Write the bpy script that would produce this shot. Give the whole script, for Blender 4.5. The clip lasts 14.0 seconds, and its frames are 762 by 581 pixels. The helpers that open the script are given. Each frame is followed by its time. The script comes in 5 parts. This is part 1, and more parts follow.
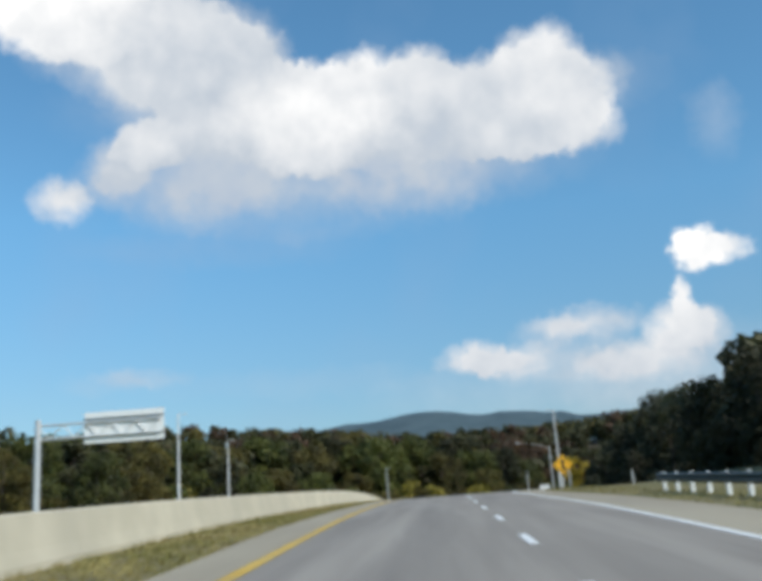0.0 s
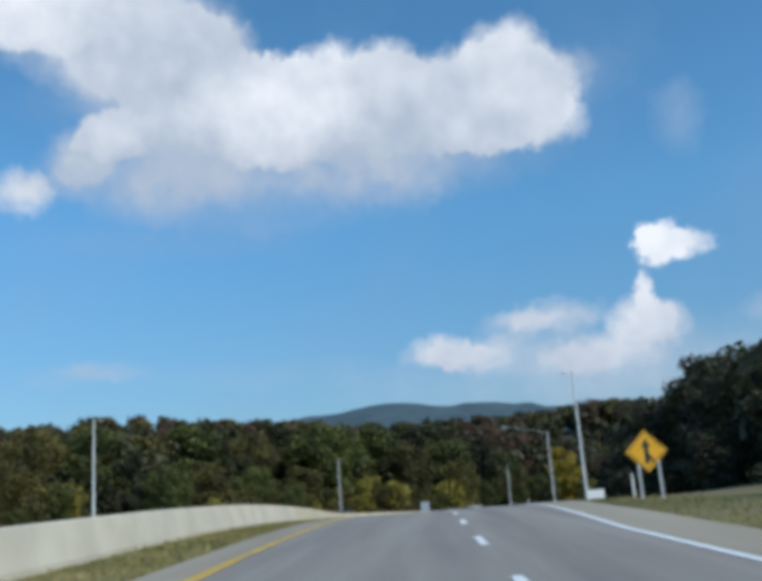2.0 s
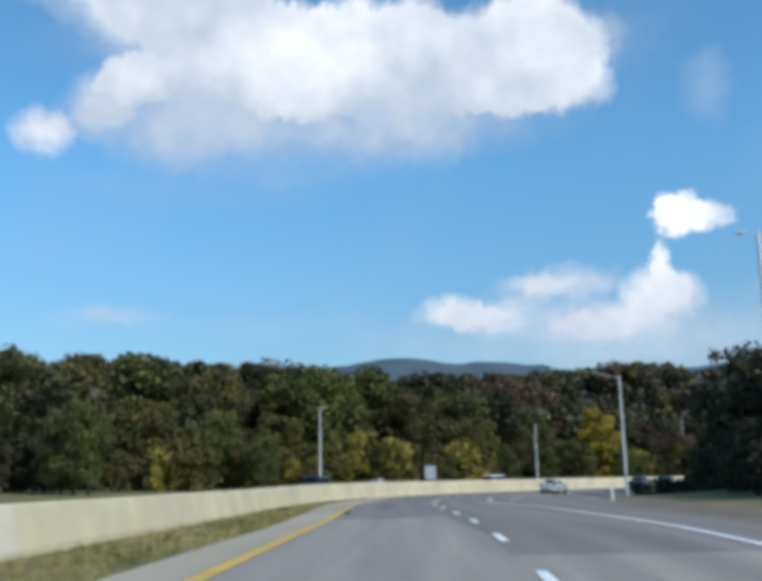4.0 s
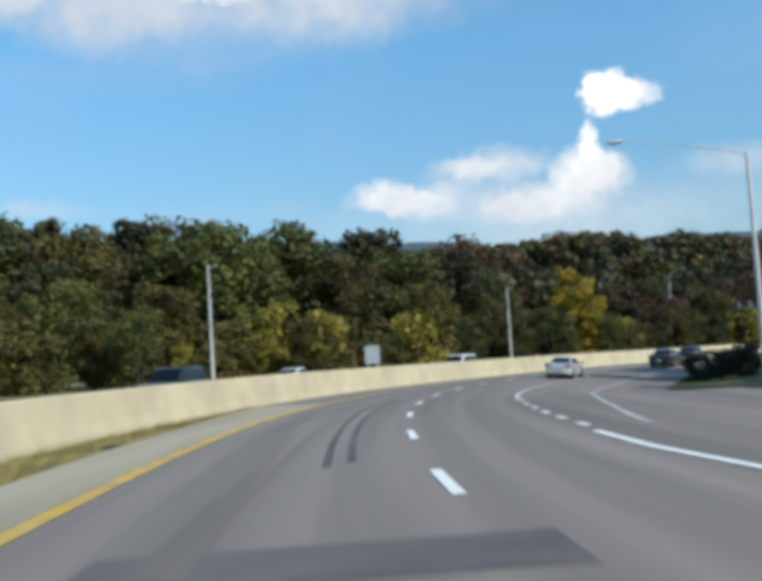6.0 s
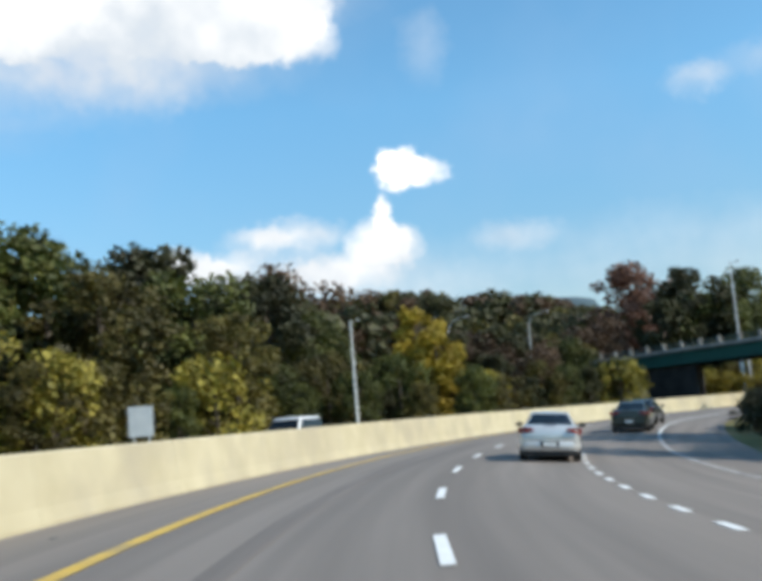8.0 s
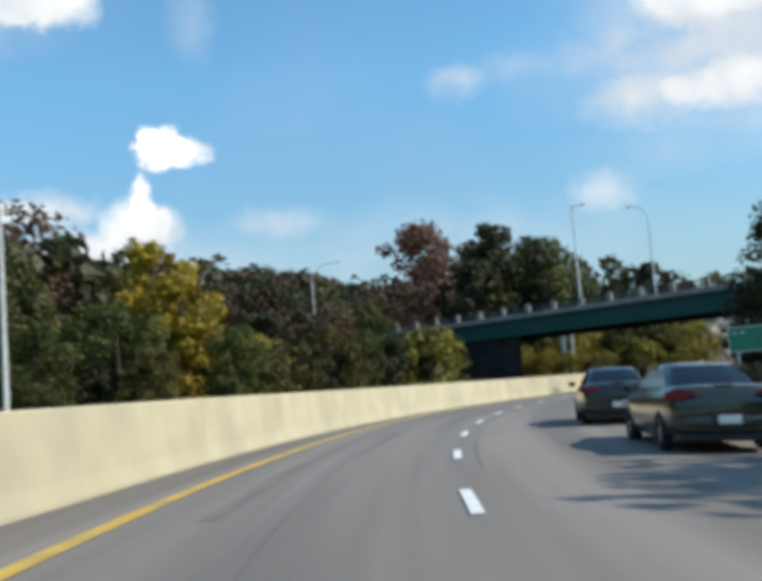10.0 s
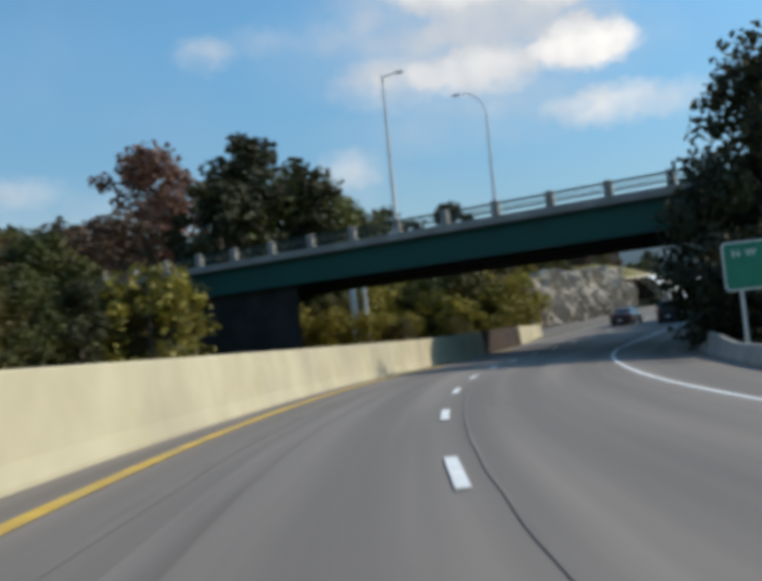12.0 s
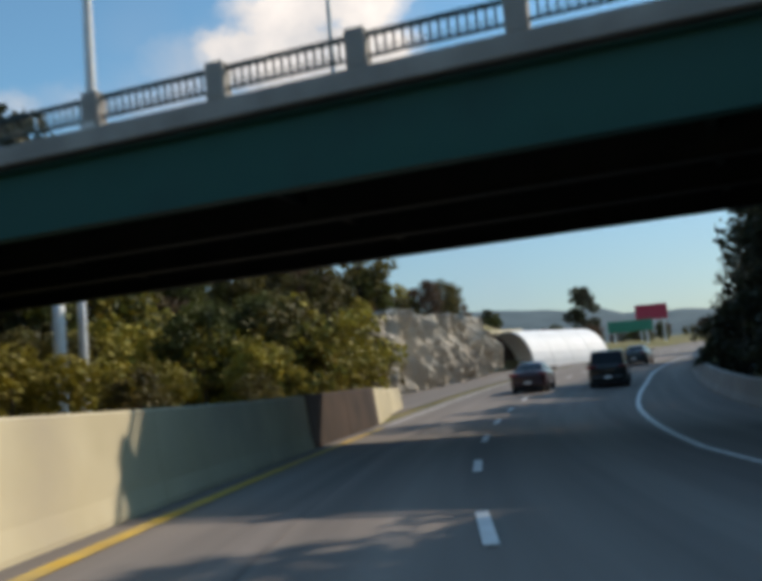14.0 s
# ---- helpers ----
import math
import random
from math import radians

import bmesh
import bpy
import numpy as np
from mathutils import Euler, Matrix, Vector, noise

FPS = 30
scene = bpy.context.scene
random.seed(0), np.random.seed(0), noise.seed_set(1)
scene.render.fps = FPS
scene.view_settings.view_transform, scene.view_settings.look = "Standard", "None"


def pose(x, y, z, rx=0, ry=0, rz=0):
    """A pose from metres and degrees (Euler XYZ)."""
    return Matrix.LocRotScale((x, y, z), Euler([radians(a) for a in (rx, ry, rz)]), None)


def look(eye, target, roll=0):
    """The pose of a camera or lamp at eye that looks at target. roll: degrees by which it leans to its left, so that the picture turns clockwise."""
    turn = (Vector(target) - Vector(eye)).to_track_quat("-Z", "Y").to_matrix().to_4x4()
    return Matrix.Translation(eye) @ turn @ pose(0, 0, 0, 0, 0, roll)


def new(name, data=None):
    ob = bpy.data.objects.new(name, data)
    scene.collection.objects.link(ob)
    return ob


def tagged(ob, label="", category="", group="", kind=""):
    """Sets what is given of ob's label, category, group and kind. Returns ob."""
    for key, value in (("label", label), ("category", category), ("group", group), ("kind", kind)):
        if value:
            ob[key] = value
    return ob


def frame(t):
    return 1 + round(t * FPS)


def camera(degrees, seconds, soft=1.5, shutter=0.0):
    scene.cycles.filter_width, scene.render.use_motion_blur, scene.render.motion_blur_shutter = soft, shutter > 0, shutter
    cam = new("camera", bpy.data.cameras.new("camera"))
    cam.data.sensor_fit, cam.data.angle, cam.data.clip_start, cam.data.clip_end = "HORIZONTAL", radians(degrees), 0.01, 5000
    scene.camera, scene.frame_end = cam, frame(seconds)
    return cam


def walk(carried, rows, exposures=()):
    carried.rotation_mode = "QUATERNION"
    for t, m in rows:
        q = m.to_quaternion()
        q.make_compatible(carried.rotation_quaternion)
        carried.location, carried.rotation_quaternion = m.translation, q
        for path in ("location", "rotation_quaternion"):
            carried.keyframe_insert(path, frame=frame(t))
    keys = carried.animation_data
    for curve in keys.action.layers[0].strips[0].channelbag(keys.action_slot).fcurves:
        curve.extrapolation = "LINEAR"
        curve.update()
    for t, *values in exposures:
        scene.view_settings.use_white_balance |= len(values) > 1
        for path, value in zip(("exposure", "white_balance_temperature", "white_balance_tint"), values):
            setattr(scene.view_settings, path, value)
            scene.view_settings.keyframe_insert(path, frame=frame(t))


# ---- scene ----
cam = camera(44.0, 14.0, soft=5.5, shutter=0.4)
EYE = 1.15


# the road's line: curvature along its length, the yellow edge line as reference
KNOTS = [(-220, 0), (-50, 0), (-40, -.0009), (-5, -.0009), (-4, .00172), (0, .00172), (20, .00299), (40, -.00712), (60, -.01079),
         (80, -.00792), (100, -.00675), (120, -.00818), (140, -.00827), (160, -.00708), (180, -.0051), (200, -.0051), (260, -.004),
         (320, -.001), (500, 0)]
SS = np.arange(-220, 420.01, 0.5)
TH = np.cumsum(np.interp(SS, *zip(*KNOTS))) * 0.5
TH -= np.interp(0, SS, TH) + 0.0045
RX = np.cumsum(-np.sin(TH)) * 0.5
RY = np.cumsum(np.cos(TH)) * 0.5
RX += -2.477 - np.interp(0, SS, RX)
RY -= np.interp(0, SS, RY)


GRADE_S = np.arange(-320, 30.01, 1.0)
GRADE_Z = np.cumsum(np.interp(GRADE_S, [-320, -60, -45, -35, -20, -10, 0, 14], [0.070, 0.068, 0.060, 0.055, 0.050, 0.034, 0.015, 0.0]))
GRADE_Z -= GRADE_Z[-1]


def rise(s):
    """Height of the road along its length: an upgrade, a crest, a level stretch, then a new upgrade."""
    u = np.clip((s - 165) / 40, 0, 1)
    return np.interp(s, GRADE_S, GRADE_Z) + 0.95 * u * u + 0.048 * np.maximum(0, s - 205)


def crossfall(s):
    """Slope of the right-hand lanes down towards the inside of the bend."""
    return np.interp(s, [52, 64, 80, 92, 114, 125, 140, 190, 215], [0, 0.06, 0.09, 0.09, 0.03, 0.03, 0.04, 0.04, 0])


def at(s, lat, up=0.0):
    """A place beside the yellow line, s metres along and lat metres to its right."""
    up = up - crossfall(s) * np.clip(lat - 3.66, 0, 9)
    lat = lat + np.interp(s, [30, 60, 150], [0, 0.3, 0.5])
    th = np.interp(s, SS, TH)
    return Vector((np.interp(s, SS, RX) + lat * np.cos(th), np.interp(s, SS, RY) + lat * np.sin(th), rise(s) + up))


def heading(s):
    return math.degrees(np.interp(s, SS, TH))


def rows_of(table):
    out = []
    for t, x, y, yaw, pitch, roll in table:
        k = int(np.argmin((RX - x) ** 2 + (RY - y) ** 2))
        out.append((t, pose(x, y, rise(SS[k]) + EYE, 90 + pitch, 0, yaw) @ pose(0, 0, 0, 0, 0, -roll)))
    return out


PATH = [
    (0, 0.69, -73.43, 3.87, 14.79, 3.93),
    (0.5, 0.66, -65.34, 3.47, 16.09, 3.91),
    (1, 0.68, -56.43, 2.88, 15.80, 4.35),
    (1.5, 0.41, -49.08, 2.11, 15.30, 4.36),
    (2, 0.21, -41.52, 1.74, 14.24, 4.23),
    (2.8, -0.02, -28.60, 2.00, 13.20, 3.40),
    (3.6, -0.05, -15.20, 2.60, 11.90, 1.90),
    (4.5, 0.13, -0.25, 2.67, 10.71, 0.56),
    (5, -0.25, 8.31, 1.91, 7.58, 1.13),
    (5.5, -0.37, 16.55, 0.67, 4.97, 2.31),
    (6, -0.50, 24.74, -1.09, 4.63, 3.46),
    (6.5, -0.64, 33.77, -3.97, 6.03, 3.83),
    (7, -0.55, 42.23, -7.03, 6.84, 3.80),
    (7.5, -0.20, 50.12, -10.40, 7.42, 4.16),
    (8, 0.98, 57.46, -13.72, 8.00, 4.69),
    (8.5, 2.57, 65.06, -17.56, 6.97, 4.42),
    (9, 4.94, 72.34, -22.33, 7.95, 4.87),
    (9.7, 8.50, 82.90, -26.60, 6.80, 4.60),
    (10.4, 13.90, 93.00, -30.50, 5.20, 4.20),
    (11.5, 24.05, 109.20, -37.61, 3.73, 4.76),
    (12, 28.87, 115.08, -43.28, 3.36, 5.42),
    (12.5, 34.31, 120.82, -48.57, 3.81, 5.56),
    (13, 40.49, 126.44, -51.29, 5.49, 5.44),
    (13.5, 46.66, 131.66, -52.82, 7.36, 5.19),
    (14, 52.85, 136.37, -55.16, 6.63, 4.74),
]
walk(cam, rows_of(PATH), [(0, 0.0, 6450, 10), (0.5, -0.08, 6150, 10), (1.0, -0.1, 6100, 10), (2.2, -0.2, 5850, 10), (4.3, 0.1, 6050, 10), (5.5, 0.16, 6350, 10), (7.0, 0.34, 6600, 10), (9.0, 0.43, 6650, 9),
                          (11.3, 0.1, 6600, 10), (12.5, 0.05, 6900, 12), (14, 0.07, 7250, 15)])

# ---- sky, sun ----
SUN_AZ, SUN_EL = 125, 37.5
world = bpy.data.worlds.new("sky")
scene.world = world
world.use_nodes = True
scene.view_settings.exposure = 0.0


def sky_nodes():
    tree = world.node_tree
    tree.nodes.clear()
    N, L = tree.nodes.new, tree.links.new

    def math_node(op, a, b=None, clamp=False):
        n = N("ShaderNodeMath")
        n.operation, n.use_clamp = op, clamp
        for k, v in enumerate((a, b)):
            if v is None:
                continue
            if isinstance(v, (int, float)):
                n.inputs[k].default_value = v
            else:
                L(v, n.inputs[k])
        return n.outputs[0]

    sky = N("ShaderNodeTexSky")
    sky.sky_type, sky.sun_disc = "NISHITA", False
    sky.sun_elevation, sky.sun_rotation = radians(SUN_EL), radians(SUN_AZ)
    sky.air_density, sky.dust_density, sky.ozone_density = 1.1, 0.6, 2.2
    co = N("ShaderNodeTexCoord")
    sep = N("ShaderNodeSeparateXYZ")
    L(co.outputs["Generated"], sep.inputs[0])
    az = math_node("MULTIPLY", math_node("ARCTAN2", math_node("MULTIPLY", sep.outputs[0], -1), sep.outputs[1]), 57.2958)
    el = math_node("MULTIPLY", math_node("ARCSINE", sep.outputs[2]), 57.2958)
    flat = N("ShaderNodeCombineXYZ")
    L(az, flat.inputs[0]), L(el, flat.inputs[1])

    def noise_tex(scale, detail, rough):
        n = N("ShaderNodeTexNoise")
        n.inputs["Scale"].default_value, n.inputs["Detail"].default_value, n.inputs["Roughness"].default_value = scale, detail, rough
        L(flat.outputs[0], n.inputs["Vector"])
        return n

    def vec(op, a, b):
        n = N("ShaderNodeVectorMath")
        n.operation = op
        L(a, n.inputs[0])
        if isinstance(b, tuple):
            n.inputs[1].default_value = b
        elif b is not None:
            L(b, n.inputs[1])
        return n

    warp, fine = noise_tex(0.45, 3, 0.55), noise_tex(1.7, 3, 0.6)
    off = vec("MULTIPLY", vec("SUBTRACT", warp.outputs["Color"], (0.5, 0.5, 0.5)).outputs[0], (1.9, 1.5, 0))
    curl = vec("MULTIPLY", vec("SUBTRACT", fine.outputs["Color"], (0.5, 0.5, 0.5)).outputs[0], (0.9, 0.8, 0))
    warped = vec("ADD", vec("ADD", flat.outputs[0], off.outputs[0]).outputs[0], curl.outputs[0]).outputs[0]
    total = light = None
    for a, e, wide, above, below, k, tone in CLOUDS:
        sep_d = N("ShaderNodeSeparateXYZ")
        L(vec("SUBTRACT", warped, (a, e, 0)).outputs[0], sep_d.inputs[0])
        dx = math_node("MULTIPLY", sep_d.outputs[0], 1 / (1.62 * wide))
        dy = math_node("MAXIMUM", math_node("MULTIPLY", sep_d.outputs[1], 1 / (1.5 * above)), math_node("MULTIPLY", sep_d.outputs[1], -1 / (1.75 * below)))
        far = math_node("ADD", math_node("MULTIPLY", dx, dx), math_node("MULTIPLY", dy, dy))
        bump = math_node("MULTIPLY", math_node("SUBTRACT", 1.0, far, clamp=True), k * 1.15)
        lit = math_node("MULTIPLY", bump, tone)
        total = bump if total is None else math_node("ADD", total, bump)
        light = lit if light is None else math_node("ADD", light, lit)
    billow = noise_tex(0.6, 4, 0.5)
    thin = noise_tex(0.10, 3, 0.5)
    dens = math_node("MULTIPLY", total, math_node("ADD", math_node("MULTIPLY", billow.outputs["Fac"], 0.8), 0.6))
    haze = math_node("MULTIPLY", math_node("SUBTRACT", thin.outputs["Fac"], 0.48, clamp=True), 0.65)
    dens = math_node("ADD", math_node("POWER", math_node("MINIMUM", dens, 1.0), 1.45), haze, clamp=True)
    # each puff has its own tone, from grey undersides to white tops
    shade = noise_tex(0.35, 3, 0.5)
    own = math_node("DIVIDE", light, math_node("ADD", total, 0.02))
    tone = math_node("ADD", own, math_node("MULTIPLY", math_node("SUBTRACT", shade.outputs["Fac"], 0.5), 0.5), clamp=True)
    ramp = N("ShaderNodeValToRGB")
    ramp.color_ramp.elements[0].position, ramp.color_ramp.elements[0].color = 0.0, (0.34, 0.47, 0.66, 1)
    ramp.color_ramp.elements[1].position, ramp.color_ramp.elements[1].color = 0.95, (1.12, 1.11, 1.09, 1)
    for place, colour in ((0.5, (0.58, 0.64, 0.71, 1)), (0.75, (0.84, 0.86, 0.88, 1))):
        ramp.color_ramp.elements.new(place).color = colour
    L(tone, ramp.inputs[0])
    gain = N("ShaderNodeMix")
    gain.data_type, gain.blend_type = "RGBA", "MULTIPLY"
    gain.inputs[0].default_value = 1.0
    L(ramp.outputs[0], gain.inputs[6])
    gain.inputs[7].default_value = (CLOUD_GAIN, CLOUD_GAIN, CLOUD_GAIN, 1)
    blue = N("ShaderNodeMix")
    blue.data_type, blue.blend_type = "RGBA", "MULTIPLY"
    blue.inputs[0].default_value = 1.0
    L(sky.outputs[0], blue.inputs[6])
    low = N("ShaderNodeMix")
    low.data_type = "RGBA"
    low.inputs[6].default_value, low.inputs[7].default_value = SKY_LOW, SKY_TINT
    L(math_node("MULTIPLY", math_node("SUBTRACT", el, 2.0), 1 / 17, clamp=True), low.inputs[0])
    L(low.outputs[2], blue.inputs[7])
    mix = N("ShaderNodeMix")
    mix.data_type = "RGBA"
    L(dens, mix.inputs[0]), L(blue.outputs[2], mix.inputs[6]), L(gain.outputs[2], mix.inputs[7])
    bg = N("ShaderNodeBackground")
    bg.inputs["Strength"].default_value = SKY
    L(mix.outputs[2], bg.inputs["Color"])
    out = N("ShaderNodeOutputWorld")
    L(bg.outputs[0], out.inputs[0])


SKY, CLOUD_GAIN, SKY_TINT, SKY_LOW = 0.11, 8.8, (0.85, 1.34, 1.44, 1), (0.70, 0.77, 0.83, 1)
# clouds: azimuth and height in degrees, half width, half height above and below, density, tone
CLOUDS = [(23.8, 31.6, 4.4, 3.2, 2.2, 1.3, 1.0), (18.0, 29.8, 6.0, 2.1, 2.4, 1.0, 0.58), (15.6, 30.9, 2.6, 1.0, 1.6, 0.7, 0.72), (12.4, 29.2, 2.4, 1.4, 2.0, 1.0, 0.55),
          (8.0, 25.2, 4.0, 2.4, 2.0, 1.2, 1.0), (9.4, 27.4, 2.8, 1.1, 1.6, 0.9, 0.72), (3.9, 27.5, 1.8, 1.3, 1.8, 1.0, 0.88), (0.2, 27.7, 1.5, 1.2, 1.8, 0.9, 0.75),
          (0.6, 25.4, 4.2, 2.0, 1.8, 0.95, 0.62), (-4.6, 25.9, 3.4, 1.8, 2.4, 0.95, 0.66), (-7.7, 27.4, 2.0, 1.6, 2.0, 1.1, 0.8), (-9.2, 25.6, 1.9, 1.5, 1.8, 0.9, 0.76),
          (-9.2, 23.0, 2.1, 1.8, 0.9, 0.95, 0.72), (-5.6, 23.0, 2.8, 1.6, 0.8, 0.8, 0.68), (-12.2, 25.9, 0.9, 0.8, 0.9, 0.35, 0.5)]
CLOUDS += [(17.8, 24.0, 1.8, 1.0, 1.0, 0.95, 0.85), (20.0, 23.0, 1.6, 0.9, 1.3, 0.6, 0.6), (14.6, 25.3, 2.0, 0.9, 1.4, 0.7, 0.66), (23.4, 20.5, 1.4, 1.0, 0.9, 0.8, 0.78), (21.2, 21.3, 1.6, 0.9, 1.0, 0.3, 0.45),
           (8.0, 21.6, 9.0, 2.6, 2.2, 0.52, 0.40), (-1.0, 22.0, 6.5, 2.2, 1.8, 0.46, 0.42), (15.4, 21.8, 4.6, 2.2, 2.0, 0.5, 0.36), (5.0, 25.5, 13.0, 2.2, 2.0, 0.45, 0.6), (15.5, 26.6, 4.0, 2.0, 2.0, 0.5, 0.5), (13.5, 17.8, 6.5, 1.0, 0.9, 0.30, 0.06), (-17.6, 22.6, 1.2, 1.4, 1.8, 0.3, 0.6)]
CLOUDS += [(-15.4, 15.2, 1.15, 1.0, 0.85, 1.3, 0.95), (-14.6, 15.7, 0.6, 0.8, 0.8, 0.8, 1.0), (-17.0, 15.0, 1.0, 0.6, 0.6, 0.9, 0.9), (-14.4, 12.6, 0.45, 1.0, 1.0, 0.9, 0.85), (-13.8, 11.0, 1.4, 1.0, 0.9, 0.85, 0.8),
           (-15.3, 10.7, 1.1, 0.9, 0.9, 0.65, 0.68), (-8.8, 11.8, 2.3, 0.8, 0.8, 0.7, 0.68), (-6.3, 11.4, 1.6, 0.7, 0.7, 0.4, 0.62), (-1.7, 10.3, 1.8, 0.8, 0.7, 0.7, 0.7), (-3.4, 10.1, 2.2, 0.7, 0.7, 0.45, 0.62),
           (-7.5, 9.7, 4.2, 0.9, 0.9, 0.3, 0.6), (-11.8, 9.5, 2.8, 0.9, 0.9, 0.36, 0.6), (-8.0, 8.2, 9.0, 1.6, 1.5, 0.34, 0.62), (-9.5, 10.4, 6.5, 1.2, 1.2, 0.1, 0.6), (-28.0, 8.0, 14.0, 2.6, 2.6, 0.3, 0.62), (18.4, 10.3, 2.0, 0.5, 0.5, 0.35, 0.6), (20.6, 9.9, 1.8, 0.5, 0.5, 0.22, 0.55), (10.0, 9.6, 8.0, 0.7, 0.7, 0.16, 0.5)]
CLOUDS += [(-22.2, 10.8, 2.0, 0.8, 0.8, 0.36, 0.6), (-33.7, 18.1, 1.4, 0.8, 0.8, 0.42, 0.62), (-36.2, 18.7, 2.4, 0.7, 0.7, 0.22, 0.5), (-45.2, 20.9, 2.6, 1.3, 1.3, 0.45, 0.5), (-44.6, 15.7, 2.4, 1.1, 1.1, 0.5, 0.6),
           (-42.1, 10.8, 1.5, 1.0, 0.9, 0.5, 0.62), (-42.0, 17.8, 4.6, 2.2, 2.2, 0.28, 0.34), (-50.6, 16.0, 3.0, 0.9, 1.0, 0.6, 0.74), (-57.1, 16.5, 2.2, 1.1, 1.0, 0.9, 0.92), (-59.2, 12.9, 3.4, 0.9, 0.9, 0.6, 0.72),
           (-47.5, 18.4, 5.4, 1.1, 1.2, 0.4, 0.3), (-54.0, 18.4, 4.2, 0.9, 1.0, 0.5, 0.36), (-56.0, 20.9, 2.1, 1.5, 1.5, 0.8, 0.88), (-48.8, 21.3, 2.8, 1.3, 1.4, 0.65, 0.74), (-50.6, 23.7, 3.0, 1.0, 0.9, 0.7, 0.82),
           (-55.8, 24.0, 2.2, 1.1, 1.0, 0.8, 0.95), (-52.3, 20.6, 3.4, 1.6, 1.6, 0.55, 0.55), (-50.0, 13.0, 7.0, 1.4, 1.4, 0.3, 0.5), (-52.5, 22.0, 5.0, 2.4, 2.4, 0.5, 0.6), (-53.0, 16.5, 6.5, 2.2, 2.2, 0.42, 0.52)]
sky_nodes()
sun = new("sun", bpy.data.lights.new("sun", "SUN"))
sun.data.energy, sun.data.angle, sun.data.color = 3.6, radians(0.6), (1.0, 0.94, 0.84)
sun.matrix_basis = look((math.sin(radians(SUN_AZ)) * math.cos(radians(SUN_EL)) * 200, math.cos(radians(SUN_AZ)) * math.cos(radians(SUN_EL)) * 200,
                         math.sin(radians(SUN_EL)) * 200), (0, 0, 0))


# ---- materials ----
def material(name, base, other=None, scale=4.0, rough=0.8, metal=0.0, bump=0.0, bump_scale=None, detail=6, coord="Object", contrast=(0.35, 0.65), spread=0.0,
             stretch=None, grime=None, grime_scale=0.4):
    """A surface with two colours mixed by fine and broad noise, a fine relief, and some spread of brightness from object to object."""
    m = bpy.data.materials.new(name)
    m.use_nodes = True
    t = m.node_tree
    N, L = t.nodes.new, t.links.new
    b = t.nodes["Principled BSDF"]
    b.inputs["Roughness"].default_value, b.inputs["Metallic"].default_value = rough, metal
    co = N("ShaderNodeTexCoord")
    src = co.outputs[coord]
    if stretch:
        mp = N("ShaderNodeMapping")
        mp.inputs["Scale"].default_value = stretch
        L(src, mp.inputs[0])
        src = mp.outputs[0]
    n1 = N("ShaderNodeTexNoise")
    n1.inputs["Scale"].default_value, n1.inputs["Detail"].default_value = scale, detail
    L(src, n1.inputs["Vector"])
    ramp = N("ShaderNodeValToRGB")
    ramp.color_ramp.elements[0].position, ramp.color_ramp.elements[1].position = contrast
    ramp.color_ramp.elements[0].color, ramp.color_ramp.elements[1].color = (*base, 1), (*(other or base), 1)
    L(n1.outputs["Fac"], ramp.inputs[0])
    col = ramp.outputs[0]
    if grime:
        n2 = N("ShaderNodeTexNoise")
        n2.inputs["Scale"].default_value, n2.inputs["Detail"].default_value = grime_scale, 5
        L(src, n2.inputs["Vector"])
        r2 = N("ShaderNodeValToRGB")
        r2.color_ramp.elements[0].position, r2.color_ramp.elements[1].position = 0.45, 0.72
        L(n2.outputs["Fac"], r2.inputs[0])
        mx = N("ShaderNodeMix")
        mx.data_type = "RGBA"
        L(r2.outputs[0], mx.inputs[0]), L(col, mx.inputs[6])
        mx.inputs[7].default_value = (*grime, 1)
        col = mx.outputs[2]
    if spread:
        info = N("ShaderNodeObjectInfo")
        hsv = N("ShaderNodeHueSaturation")
        mr = N("ShaderNodeMapRange")
        mr.inputs[3].default_value, mr.inputs[4].default_value = 1 - spread, 1 + spread
        L(info.outputs["Random"], mr.inputs[0]), L(mr.outputs[0], hsv.inputs["Value"]), L(col, hsv.inputs["Color"])
        col = hsv.outputs[0]
    L(col, b.inputs["Base Color"])
    if bump:
        bp = N("ShaderNodeBump")
        bp.inputs["Strength"].default_value = bump
        n3 = N("ShaderNodeTexNoise")
        n3.inputs["Scale"].default_value, n3.inputs["Detail"].default_value = bump_scale or scale * 3, 8
        L(src, n3.inputs["Vector"]), L(n3.outputs["Fac"], bp.inputs["Height"]), L(bp.outputs[0], b.inputs["Normal"])
    return m


def leaf_material(name, dark, light, spread=0.25):
    m = material(name, dark, light, scale=0.55, rough=0.65, detail=4, contrast=(0.38, 0.62), spread=spread)
    t = m.node_tree
    b = t.nodes["Principled BSDF"]
    tr = t.nodes.new("ShaderNodeBsdfTranslucent")
    mix = t.nodes.new("ShaderNodeMixShader")
    mix.inputs[0].default_value = 0.25
    src = b.inputs["Base Color"].links[0].from_socket
    t.links.new(src, tr.inputs[0])
    t.links.new(b.outputs[0], mix.inputs[1]), t.links.new(tr.outputs[0], mix.inputs[2])
    t.links.new(mix.outputs[0], t.nodes["Material Output"].inputs[0])
    return m


